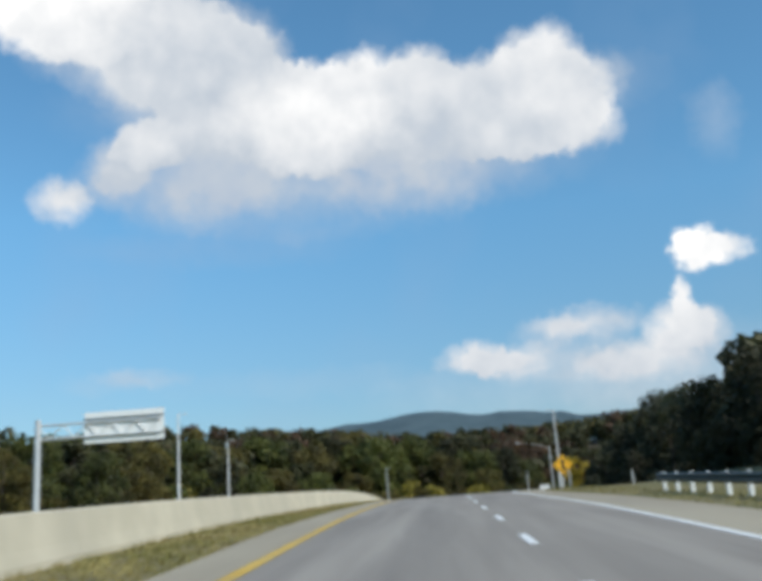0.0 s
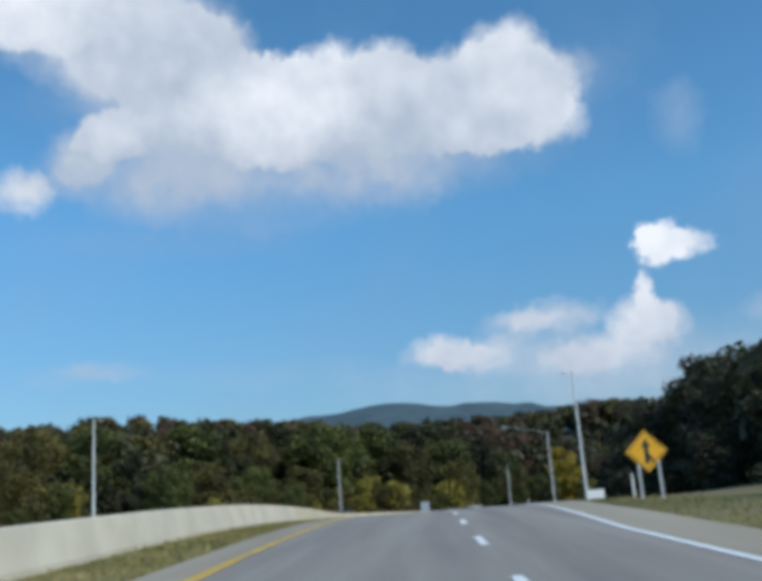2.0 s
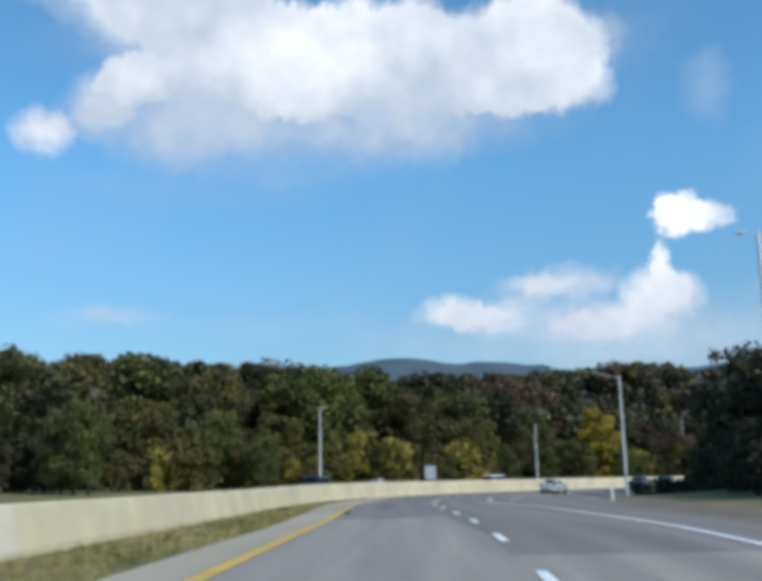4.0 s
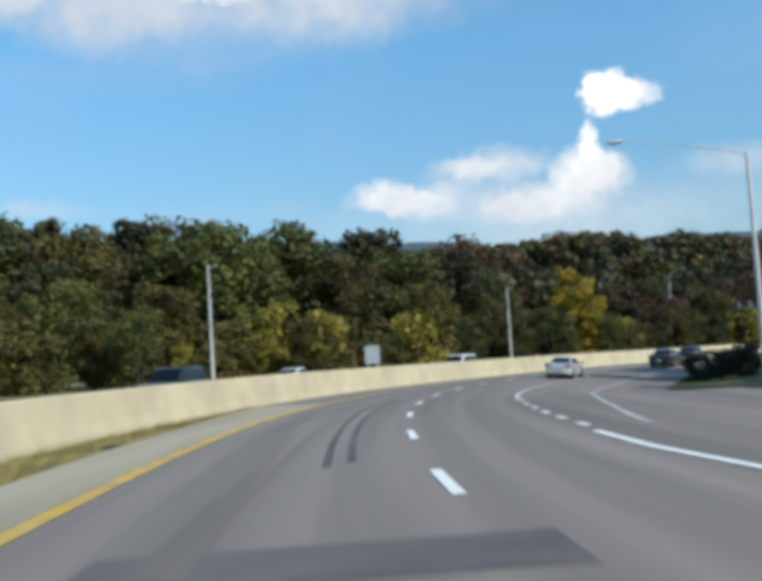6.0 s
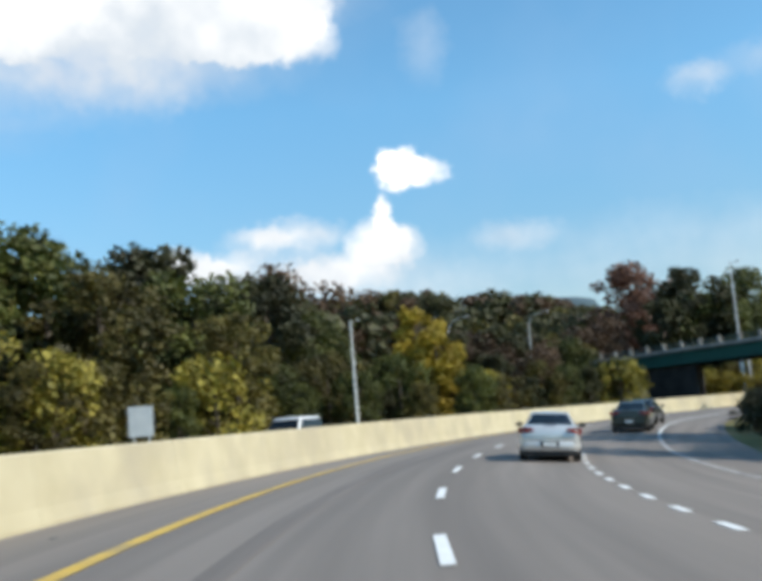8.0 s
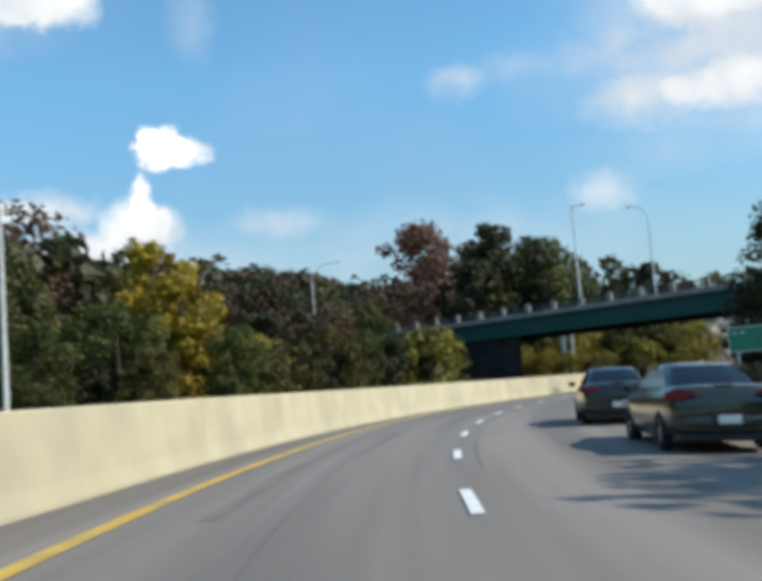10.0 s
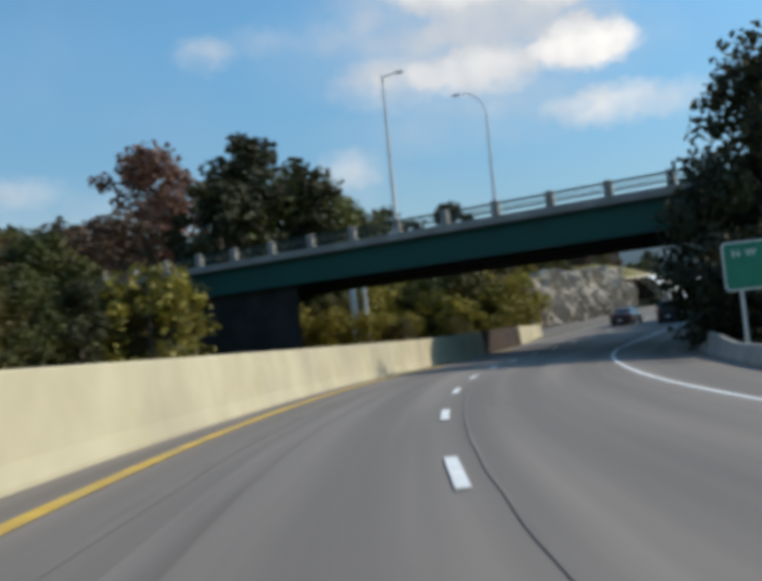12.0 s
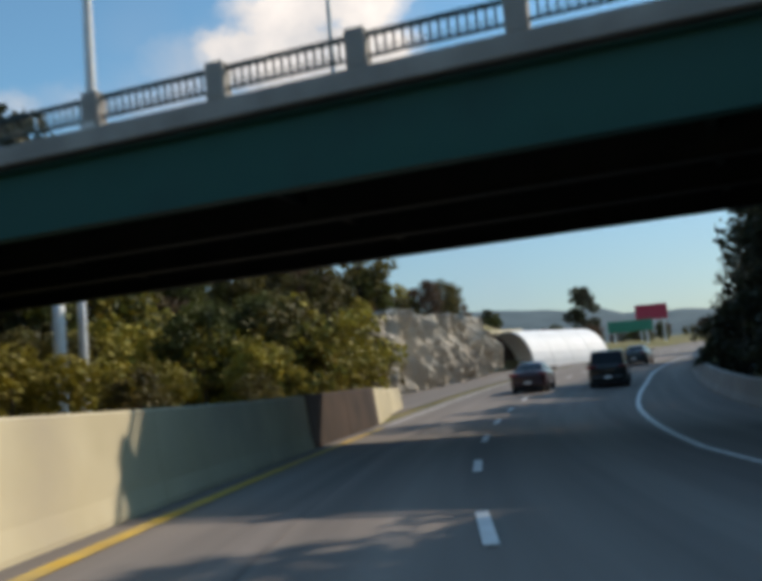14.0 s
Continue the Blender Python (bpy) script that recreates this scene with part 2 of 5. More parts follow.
M = {
    "asphalt": material("asphalt", (0.168, 0.145, 0.127), (0.245, 0.212, 0.186), scale=0.6, rough=0.9, bump=0.25, bump_scale=40, coord="UV", stretch=(0.05, 1.6, 1.0), grime=(0.135, 0.118, 0.106), grime_scale=0.5),
    "pale_asphalt": material("pale_asphalt", (0.235, 0.206, 0.176), (0.33, 0.292, 0.248), scale=0.7, rough=0.95, bump=0.25, bump_scale=40, coord="UV", stretch=(0.08, 1.4, 1.0), grime=(0.195, 0.172, 0.150), grime_scale=0.6),
    "shoulder": material("shoulder_asphalt", (0.29, 0.245, 0.178), (0.38, 0.325, 0.235), scale=0.5, rough=0.95, bump=0.2, bump_scale=30, coord="UV", stretch=(0.15, 1, 1)),
    "concrete": material("barrier_concrete", (0.455, 0.398, 0.258), (0.54, 0.48, 0.325), scale=0.8, rough=0.9, bump=0.2, bump_scale=14, grime=(0.40, 0.35, 0.25), grime_scale=0.5),
    "grey_concrete": material("grey_concrete", (0.27, 0.25, 0.23), (0.36, 0.34, 0.31), scale=1.2, rough=0.9, bump=0.2, grime=(0.25, 0.24, 0.22)),
    "yellow_paint": material("yellow_paint", (0.55, 0.33, 0.035), (0.66, 0.44, 0.08), scale=2.5, rough=0.7, grime=(0.36, 0.27, 0.12), grime_scale=1.2),
    "white_paint": material("white_paint", (0.72, 0.72, 0.70), (0.85, 0.85, 0.83), scale=3, rough=0.6),
    "grass": material("grass", (0.080, 0.080, 0.018), (0.185, 0.160, 0.045), scale=0.35, rough=1.0, bump=0.6, bump_scale=6, grime=(0.2, 0.16, 0.08), grime_scale=0.12),
    "worn_white": material("worn_white_paint", (0.24, 0.235, 0.23), (0.50, 0.49, 0.47), scale=1.2, rough=0.8, coord="UV"),
    "old_concrete": material("old_barrier_concrete", (0.46, 0.42, 0.32), (0.56, 0.51, 0.395), scale=0.8, rough=0.95, bump=0.25, bump_scale=12, grime=(0.42, 0.385, 0.30), grime_scale=0.25),
    "pale_steel": material("pale_weathered_steel", (0.56, 0.57, 0.56), (0.70, 0.70, 0.68), scale=1.5, rough=0.55),
    # dark brown: painted bridge shadow on the median wall, and the retaining wall's masonry
    "shade_and_masonry": material("wall_shade_and_masonry", (0.028, 0.019, 0.014), (0.06, 0.038, 0.026), scale=0.6, rough=0.95, bump=0.2, bump_scale=6),
    # concrete darkened in colour for the shade beneath the overpass
    "dark_concrete": material("shade_dark_concrete", (0.016, 0.014, 0.013), (0.038, 0.033, 0.030), scale=0.7, rough=0.95, bump=0.2, bump_scale=4),
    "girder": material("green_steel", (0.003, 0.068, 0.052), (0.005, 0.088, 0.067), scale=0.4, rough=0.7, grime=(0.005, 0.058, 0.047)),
    # steel coloured near black for the shade under the deck
    "shade_steel": material("shade_black_steel", (0.006, 0.008, 0.008), (0.012, 0.014, 0.013), scale=1.0, rough=0.9),
    "dark_steel": material("dark_steel", (0.012, 0.03, 0.032), (0.018, 0.045, 0.047), scale=2, rough=0.5, metal=0.3),
    "galvanised": material("galvanised_steel", (0.55, 0.56, 0.56), (0.66, 0.67, 0.67), scale=3, rough=0.45, metal=0.4, spread=0.1),
    "bark": material("bark", (0.055, 0.042, 0.032), (0.12, 0.10, 0.08), scale=6, rough=1.0, bump=0.5),
    "dirt": material("bare_earth", (0.125, 0.098, 0.066), (0.215, 0.172, 0.118), scale=0.8, rough=1.0, bump=0.5, bump_scale=9, coord="UV", grime=(0.10, 0.085, 0.05), grime_scale=0.4),
    "rock": material("cut_rock", (0.54, 0.48, 0.39), (0.20, 0.168, 0.13), scale=0.5, rough=0.95, bump=0.9, bump_scale=1.6, grime=(0.46, 0.40, 0.31), grime_scale=0.25),
}


# ---- mesh helpers ----
def part(name, bm, mat, parent=None, label=""):
    me = bpy.data.meshes.new(name)
    bm.to_mesh(me)
    bm.free()
    return link_mesh(name, me, mat, parent, label)


def link_mesh(name, me, mat, parent=None, label=""):
    if mat and not me.materials:
        me.materials.append(mat)
    ob = new(name, me)
    if parent:
        ob.parent = parent
    if label:
        ob["label"] = label
    return ob


def thing(name, m, label, category, group="", kind=""):
    ob = new(name)
    ob.empty_display_size = 0.3
    ob.matrix_basis = m
    return tagged(ob, label, category, group, kind)


def box(bm, x0, x1, y0, y1, z0, z1, bevel=0.0, seg=1):
    r = bmesh.ops.create_cube(bm, size=1, matrix=Matrix.LocRotScale(((x0 + x1) / 2, (y0 + y1) / 2, (z0 + z1) / 2), None, (x1 - x0, y1 - y0, z1 - z0)))
    if bevel:
        bmesh.ops.bevel(bm, geom=list({e for v in r["verts"] for e in v.link_edges}), offset=bevel, segments=seg, affect="EDGES", profile=0.6)


def tube(bm, pts, radii, seg=10, cap=True):
    """A tapered tube along a line of points."""
    rings = []
    for k, p in enumerate(pts):
        p = Vector(p)
        d = (Vector(pts[min(k + 1, len(pts) - 1)]) - Vector(pts[max(k - 1, 0)])).normalized()
        a = d.orthogonal().normalized() if abs(d.z) < 0.99 else Vector((1, 0, 0))
        b = d.cross(a)
        rings.append([bm.verts.new(p + (a * math.cos(q) + b * math.sin(q)) * radii[k]) for q in [2 * math.pi * i / seg for i in range(seg)]])
    for r0, r1 in zip(rings, rings[1:]):
        for i in range(seg):
            bm.faces.new((r0[i], r0[(i + 1) % seg], r1[(i + 1) % seg], r1[i]))
    if cap:
        bm.faces.new(rings[0][::-1]), bm.faces.new(rings[-1])


def smooth(me):
    me.polygons.foreach_set("use_smooth", [True] * len(me.polygons))


def ribbon(name, s0, s1, left, right, up, mat, step=1.0, cols=1, parent=None, thick=0.0):
    """A strip laid on the road between two offsets, which may vary along it. Its UV is metres along and across."""
    ss = np.arange(s0, s1 + 1e-6, step)
    vs, uv, fs = [], [], []
    for s in ss:
        l, r = (f(s) if callable(f) else f for f in (left, right))
        for c in range(cols + 1):
            lat = l + (r - l) * c / cols
            vs.append(at(s, lat, up)), uv.append((s, lat))
    w = cols + 1
    for k in range(len(ss) - 1):
        for c in range(cols):
            a = k * w + c
            fs.append((a, a + 1, a + w + 1, a + w))
    me = bpy.data.meshes.new(name)
    me.from_pydata(vs, [], fs)
    lay = me.uv_layers.new(name="metres")
    for lp in me.loops:
        lay.data[lp.index].uv = uv[lp.vertex_index]
    return link_mesh(name, me, mat, parent)


def sweep(name, s0, s1, profile, mat, parent=None, step=1.0):
    """A closed profile of (lat, height), which may vary with s, drawn along the road."""
    ss = np.linspace(s0, s1, max(2, int(round((s1 - s0) / step)) + 1))
    vs, fs, n = [], [], len(profile(s0))
    for s in ss:
        vs += [at(s, a, b) for a, b in profile(s)]
    for k in range(len(ss) - 1):
        for i in range(n):
            j = (i + 1) % n
            fs.append((k * n + i, k * n + j, (k + 1) * n + j, (k + 1) * n + i))
    fs.append(tuple(range(n))[::-1]), fs.append(tuple(range((len(ss) - 1) * n, len(ss) * n)))
    me = bpy.data.meshes.new(name)
    me.from_pydata(vs, [], fs)
    return link_mesh(name, me, mat, parent)


# ---- offsets along the road ----
def wall_lat(s):
    return float(np.interp(s, [-220, -45, -33, -22, 20, 45, 60, 75, 90, 103, 125, 143, 165, 180], [-4.5, -4.5, -4.2, -3.9, -3.5, -3.2, -2.7, -2.5, -2.1, -1.5, -1.1, -0.75, -0.5, -0.5]))


def wall_top(s):
    return float(np.interp(s, [-220, -60, -35, 10, 30, 45, 60, 80, 110], [0.95, 0.92, 0.80, 0.72, 0.83, 0.97, 1.1, 1.17, 1.28]))


def pave_left(s):
    return float(np.interp(s, [-60, -50, -38, -29, -18, 12, 30, 46, 54, 60], [-1.5, -1.7, -1.55, -1.3, -1.25, -1.0, -1.35, -1.7, -2.2, -2.75])) if s < 60 else wall_lat(s)


def yellow_lat(s):
    return float(np.interp(s, [-60, -48, -25, -5, 62, 84, 92, 110], [-0.3, -0.35, -0.32, 0.0, 0.0, -0.2, -0.2, -0.02]))


def lane_right(s):
    return float(np.interp(s, [-60, -48, -35, -25, -10, 10, 26, 36], [6.35, 6.4, 6.2, 6.1, 6.6, 7.2, 7.1, 6.35]))


def outer_line(s):
    return float(np.interp(s, [30, 46, 55, 64, 75, 95, 131, 146, 156, 165, 175, 192, 207, 236, 420], [6.35, 8.1, 8.8, 9.3, 9.6, 9.2, 8.5, 8.15, 8.0, 7.7, 7.4, 7.95, 8.7, 9.1, 9.1]))


def pave_right(s):
    return float(np.interp(s, [-220, -45, -30, -15, 5, 18, 28, 38, 48, 60, 80, 100, 150, 420], [8.6, 8.2, 7.5, 7.8, 8.7, 9.6, 10.8, 11.8, 12.6, 12.4, 12.2, 11.9, 11.4, 11.0]))


# ---- ground, road ----
def ground_height(s, lat):
    z = rise(s) - 0.07 - crossfall(s) * np.clip(lat - 4, 0, 9)
    left = np.clip((-lat - 5) / 60, 0, 1)
    z = z - 0.05 * (lat < -5) + left * 1.5
    bank = np.clip((lat - 13) / 14, 0, 1)
    hill = np.interp(s, [-220, -90, -60, -20, 30, 80, 150, 190, 420], [2.5, 2.5, 2.2, 1.0, 0.3, 0.8, 2.0, 4.0, 5.0])
    cut = np.interp(s, [200, 225, 255, 280, 330], [0, 6.0, 6.0, 1.5, 0.5]) * np.clip((-lat - 9.5) / 5, 0, 1)
    return z + bank * bank * (3 - 2 * bank) * hill + cut


def terrain(px, py):
    """Ground height at any place; far from the road it follows the road's mean height around it."""
    out = np.empty(len(px))
    road_z, road_hill = rise(SS), ground_height(SS, np.full(len(SS), 30.0)) - rise(SS)
    for a in range(0, len(px), 4000):
        x, y = px[a:a + 4000], py[a:a + 4000]
        d = (x[:, None] - RX) ** 2 + (y[:, None] - RY) ** 2
        k = d.argmin(1)
        lat = (x - RX[k]) * np.cos(TH[k]) + (y - RY[k]) * np.sin(TH[k])
        near = ground_height(SS[k], lat)
        w = 1 / (d + 900) ** 2
        w /= w.sum(1, keepdims=True)
        mean = w @ road_z + np.where(lat > 0, w @ road_hill, 0.8)
        f = np.where(lat > 0, np.clip((lat - 18) / 30, 0, 1), np.clip((-lat - 34) / 40, 0, 1))
        f = f * f * (3 - 2 * f)
        out[a:a + 4000] = near * (1 - f) + mean * f
    return out


def build_ground():
    xs = np.concatenate([[-3500, -1200, -500, -330], np.arange(-240, 330, 3.0), [420, 600, 1200, 3500]])
    ys = np.concatenate([[-3500, -1200, -500, -330], np.arange(-250, 400, 3.0), [480, 700, 1300, 3500]])
    gx, gy = np.meshgrid(xs, ys)
    px, py = gx.ravel(), gy.ravel()
    z = terrain(px, py)
    far = np.maximum(np.abs(px - 40) - 300, np.abs(py - 70) - 330)
    z = np.where(far > 0, z * np.clip(1 - far / 400, 0, 1), z)
    w = len(xs)
    fs = [(j * w + i, j * w + i + 1, (j + 1) * w + i + 1, (j + 1) * w + i) for j in range(len(ys) - 1) for i in range(w - 1)]
    me = bpy.data.meshes.new("ground")
    me.from_pydata(list(zip(px.tolist(), py.tolist(), z.tolist())), [], fs)
    smooth(me)
    return tagged(link_mesh("ground", me, M["grass"]), "dry autumn grass verge and earth along the highway", "ground", kind="structure")


build_ground()
road = tagged(ribbon("road", -220, 418, pave_left, pave_right, 0.0, M["asphalt"], cols=10), "grey worn asphalt highway in a long right-hand bend", "road", kind="structure")
ribbon("shoulder", -220, 58, pave_left, lambda s: yellow_lat(s) - 0.14, 0.006, M["shoulder"], cols=2, parent=road)
ribbon("old_surface", -220, 4, lambda s: yellow_lat(s) + 0.12, lambda s: lane_right(s) - 0.08, 0.004, M["pale_asphalt"], cols=4, parent=road)["label"] = "older pale grey asphalt"
ribbon("old_surface", 4, 17.5, lambda s: yellow_lat(s) + 0.12, lambda s: 3.5 - 0.05 * max(0, s - 8), 0.004, M["pale_asphalt"], cols=3, parent=road)["label"] = "older pale grey asphalt"
ribbon("shoulder", -220, -3, lambda s: lane_right(s) + 0.1, lambda s: pave_right(s), 0.006, M["shoulder"], cols=2, parent=road)
ribbon("edge_line", 188, 418, lambda s: yellow_lat(s) - 0.1, lambda s: yellow_lat(s) + 0.1, 0.011, M["worn_white"], parent=road)["label"] = "worn pale edge line"
ribbon("edge_line", -220, 187.5, lambda s: yellow_lat(s) - 0.115, lambda s: yellow_lat(s) + 0.115, 0.011, M["yellow_paint"], parent=road)["label"] = "worn yellow edge line"
ribbon("edge_line", -220, 39, lambda s: lane_right(s) - 0.07, lambda s: lane_right(s) + 0.08, 0.011, M["white_paint"], parent=road)["label"] = "white edge line"
ribbon("edge_line", 40, 104, lambda s: outer_line(s) - 0.07, lambda s: outer_line(s) + 0.08, 0.011, M["worn_white"], parent=road)["label"] = "worn white edge line"
ribbon("edge_line", 104, 418, lambda s: outer_line(s) - 0.07, lambda s: outer_line(s) + 0.08, 0.011, M["white_paint"], parent=road)["label"] = "white edge line"


ribbon("dirt_edge", 12, 64, lambda s: pave_right(s) + 0.01, lambda s: pave_right(s) + 2.6 + 0.5 * math.sin(s * 0.7), -0.045, M["dirt"], cols=3, parent=road)["label"] = "bare brown earth beside the asphalt"


def dashes():
    def bar(length):
        bm = bmesh.new()
        box(bm, -0.065, 0.065, -length / 2, length / 2, 0.0, 0.005)
        me = bpy.data.meshes.new("lane_dash")
        bm.to_mesh(me)
        bm.free()
        return me
    long, short = bar(2.0), bar(0.75)
    def lie(s, lat):
        pitch = math.degrees(math.atan(float(rise(s + 1) - rise(s - 1)) / 2))
        tilt = math.degrees(math.atan(float(crossfall(s)))) if lat > 3.7 else 0
        return Matrix.Translation(at(s, lat, 0.006)) @ pose(0, 0, 0, 0, 0, heading(s)) @ pose(0, 0, 0, pitch, tilt, 0)
    for k in range(-39, 40):
        s = 40.6 + 6.61 * k
        ob = link_mesh("lane_dash", long, M["white_paint"], road)
        ob.matrix_basis = lie(s, float(np.interp(s, [45, 60, 95, 120], [3.64, 3.5, 3.5, 3.59])))
    for k in range(23):
        s = 40.6 + 2.15 * k
        ob = link_mesh("lane_dash", short, M["white_paint"], road)
        ob.matrix_basis = lie(s, 6.5)


dashes()
other = tagged(ribbon("road_opposite", -220, 418, -19.5, lambda s: wall_lat(s) - 0.9, -0.03, M["asphalt"], cols=6, step=2), "grey asphalt carriageway beyond the barrier wall", "road", kind="structure")


def verge_grass():
    """Dry grass standing on the strip between the paved shoulder and the median wall, and beside the right-hand edge."""
    rng = np.random.default_rng(21)
    vs, fs = [], []
    for k in range(46000):
        s = rng.uniform(-74, 58)
        if k % 4:
            l, r = wall_lat(s) + 0.05, pave_left(s) + 0.08
            lat = l + (r - l) * rng.random()
        else:
            lat = pave_right(s) + 0.02 + 3.5 * rng.random() ** 1.5
            if s > 8:
                continue
        p = at(s, lat)
        z = float(ground_height(s, lat)) - 0.02
        a, h, w = rng.random() * 6.283, 0.05 + 0.11 * rng.random() ** 1.5, 0.014 + 0.014 * rng.random()
        q = len(vs)
        vs += [(p.x - w * math.cos(a), p.y - w * math.sin(a), z), (p.x + w * math.cos(a), p.y + w * math.sin(a), z), (p.x + rng.normal() * 0.05, p.y + rng.normal() * 0.05, z + h)]
        fs.append((q, q + 1, q + 2))
    me = bpy.data.meshes.new("verge_grass")
    me.from_pydata(vs, [], fs)
    tagged(link_mesh("verge_grass", me, M["dry_grass"]), "dry yellowish grass along the paved shoulder", "grass", kind="stuff")


M["dry_grass"] = material("dry_grass", (0.105, 0.105, 0.022), (0.30, 0.25, 0.085), scale=0.9, rough=0.9, grime=(0.33, 0.26, 0.12), grime_scale=0.3)
verge_grass()


# ---- median wall ----
def wall_profile(s):
    a, h = wall_lat(s), wall_top(s)
    return [(a, -0.15), (a, 0.06), (a - 0.06, 0.3), (a - 0.16, h - 0.03), (a - 0.19, h), (a - 0.44, h), (a - 0.47, h - 0.03), (a - 0.58, 0.3), (a - 0.64, 0.06), (a - 0.64, -0.15)]


def build_wall():
    wall = thing("barrier_wall", Matrix(), "pale buff concrete median barrier wall with casting joints", "barrier", kind="structure")
    s = -220.0
    while s < 180:
        e = min(s + (12.2 if s < -80 or s > 176 else 6.1), 180.4)
        sweep("wall_panel", s + 0.005, e - 0.005, wall_profile, M["old_concrete"] if s < 5 else M["concrete"], wall)
        s = e
    def beyond(q):
        a, h = float(np.interp(q, [180, 190, 200], [-0.55, -0.7, -2.0])), float(np.interp(q, [180, 190, 200], [1.3, 1.25, 0.9]))
        return [(a, -0.15), (a - 0.12, h - 0.03), (a - 0.15, h), (a - 0.4, h), (a - 0.43, h - 0.03), (a - 0.5, -0.15)]
    s = 180.6
    while s < 199:
        # panels before 190 carry the bridge's shadow as dark colour
        sweep("wall_panel", s + 0.012, s + 4.98, beyond, M["shade_and_masonry"] if s < 190 else M["concrete"], wall)
        s += 5


build_wall()

# ---- overpass ----
BO = Vector((66.02, 149.1, 0))
BD = Vector((0.2272, -0.9738, 0))
BRIDGE = Matrix(((BD.x, -BD.y, 0, BO.x), (BD.y, BD.x, 0, BO.y), (0, 0, 1, 0), (0, 0, 0, 1)))


def build_bridge():
    """Local x runs along the near parapet, local y across the deck, away from the oncoming lanes."""
    bridge = thing("overpass_bridge", BRIDGE, "dark green steel girder overpass with concrete parapet and railing", "bridge")
    x0, x1, wide = -64.0, 36.0, 10.2
    for k, y in enumerate((0.25, 3.5, 6.7, 9.9)):
        bm = bmesh.new()
        prof = [(-0.2, 5.3), (0.2, 5.3), (0.2, 5.34), (0.012, 5.34), (0.012, 6.76), (0.2, 6.76), (0.2, 6.8), (-0.2, 6.8), (-0.2, 6.76), (-0.012, 6.76), (-0.012, 5.34), (-0.2, 5.34)]
        ends = [[bm.verts.new((x, y + p, z)) for p, z in prof] for x in (x0, x1)]
        for i in range(len(prof)):
            q = (i + 1) % len(prof)
            bm.faces.new((ends[0][i], ends[1][i], ends[1][q], ends[0][q]))
        bm.faces.new(ends[0]), bm.faces.new(ends[1][::-1])
        # inner girders: the deck's shade is put into their colour
        part("girder", bm, M["shade_steel"] if k else M["girder"], bridge, "inner plate girder coloured shade-dark" if k else "dark green painted plate girder")
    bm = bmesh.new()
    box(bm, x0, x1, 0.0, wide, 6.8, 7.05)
    part("deck", bm, M["dark_concrete"], bridge, "concrete deck with its underside shade painted dark")
    for y0, y1 in ((-0.12, 0.3), (wide - 0.3, wide + 0.12)):
        bm = bmesh.new()
        box(bm, x0, x1, y0, y1, 6.88, 7.30, 0.02)
        part("parapet", bm, M["grey_concrete"], bridge, "grey concrete parapet")
    for side, y in ((0, 0.09), (1, wide - 0.09)):
        for k in range(-20, 12):
            x = 3.05 * k
            bm = bmesh.new()
            box(bm, x - 0.2, x + 0.2, y - 0.19, y + 0.19, 7.3, 8.08, 0.03)
            part("railing_post", bm, M["grey_concrete"], bridge)
            if k < 11:
                bm = bmesh.new()
                box(bm, x + 0.2, x + 2.85, y - 0.045, y + 0.045, 7.91, 8.0)
                box(bm, x + 0.2, x + 2.85, y - 0.03, y + 0.03, 7.50, 7.56)
                for i in range(1, 15):
                    q = x + 0.2 + 2.65 * i / 15
                    box(bm, q - 0.016, q + 0.016, y - 0.014, y + 0.014, 7.555, 7.912)
                    if i < 14:
                        for lean in (-1, 1):
                            tube(bm, [(q + 0.088 - 0.07 * lean, y, 7.57), (q + 0.088 + 0.07 * lean, y, 7.72)], [0.008, 0.008], 4)
                part("railing_panel", bm, M["dark_steel"], bridge, "dark steel railing with upright bars")
    bm = bmesh.new()
    foot = [(-19.5, 0.5), (-10.8, 0.5), (-18.6, 9.6), (-27.3, 9.6)]
    low, high = [bm.verts.new((x, y, -0.5)) for x, y in foot], [bm.verts.new((x, y, 5.3)) for x, y in foot]
    bm.faces.new(low[::-1]), bm.faces.new(high)
    for i in range(4):
        bm.faces.new((low[i], low[(i + 1) % 4], high[(i + 1) % 4], high[i]))
    # the pier's shade is painted in with the darkened concrete
    part("pier", bm, M["dark_concrete"], bridge, "broad concrete pier under the girders, shade painted dark")
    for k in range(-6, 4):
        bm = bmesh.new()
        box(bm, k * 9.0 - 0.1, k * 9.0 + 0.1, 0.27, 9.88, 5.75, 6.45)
        part("cross_frame", bm, M["shade_steel"], bridge)
    for xa, xb in ((x0 - 6, x0 + 0.6), (x1 - 0.6, x1 + 6)):
        bm = bmesh.new()
        box(bm, xa, xb, 0.0, wide, -0.5, 6.8, 0.03)
        part("abutment", bm, M["grey_concrete"], bridge, "concrete abutment")
    return bridge


build_bridge()


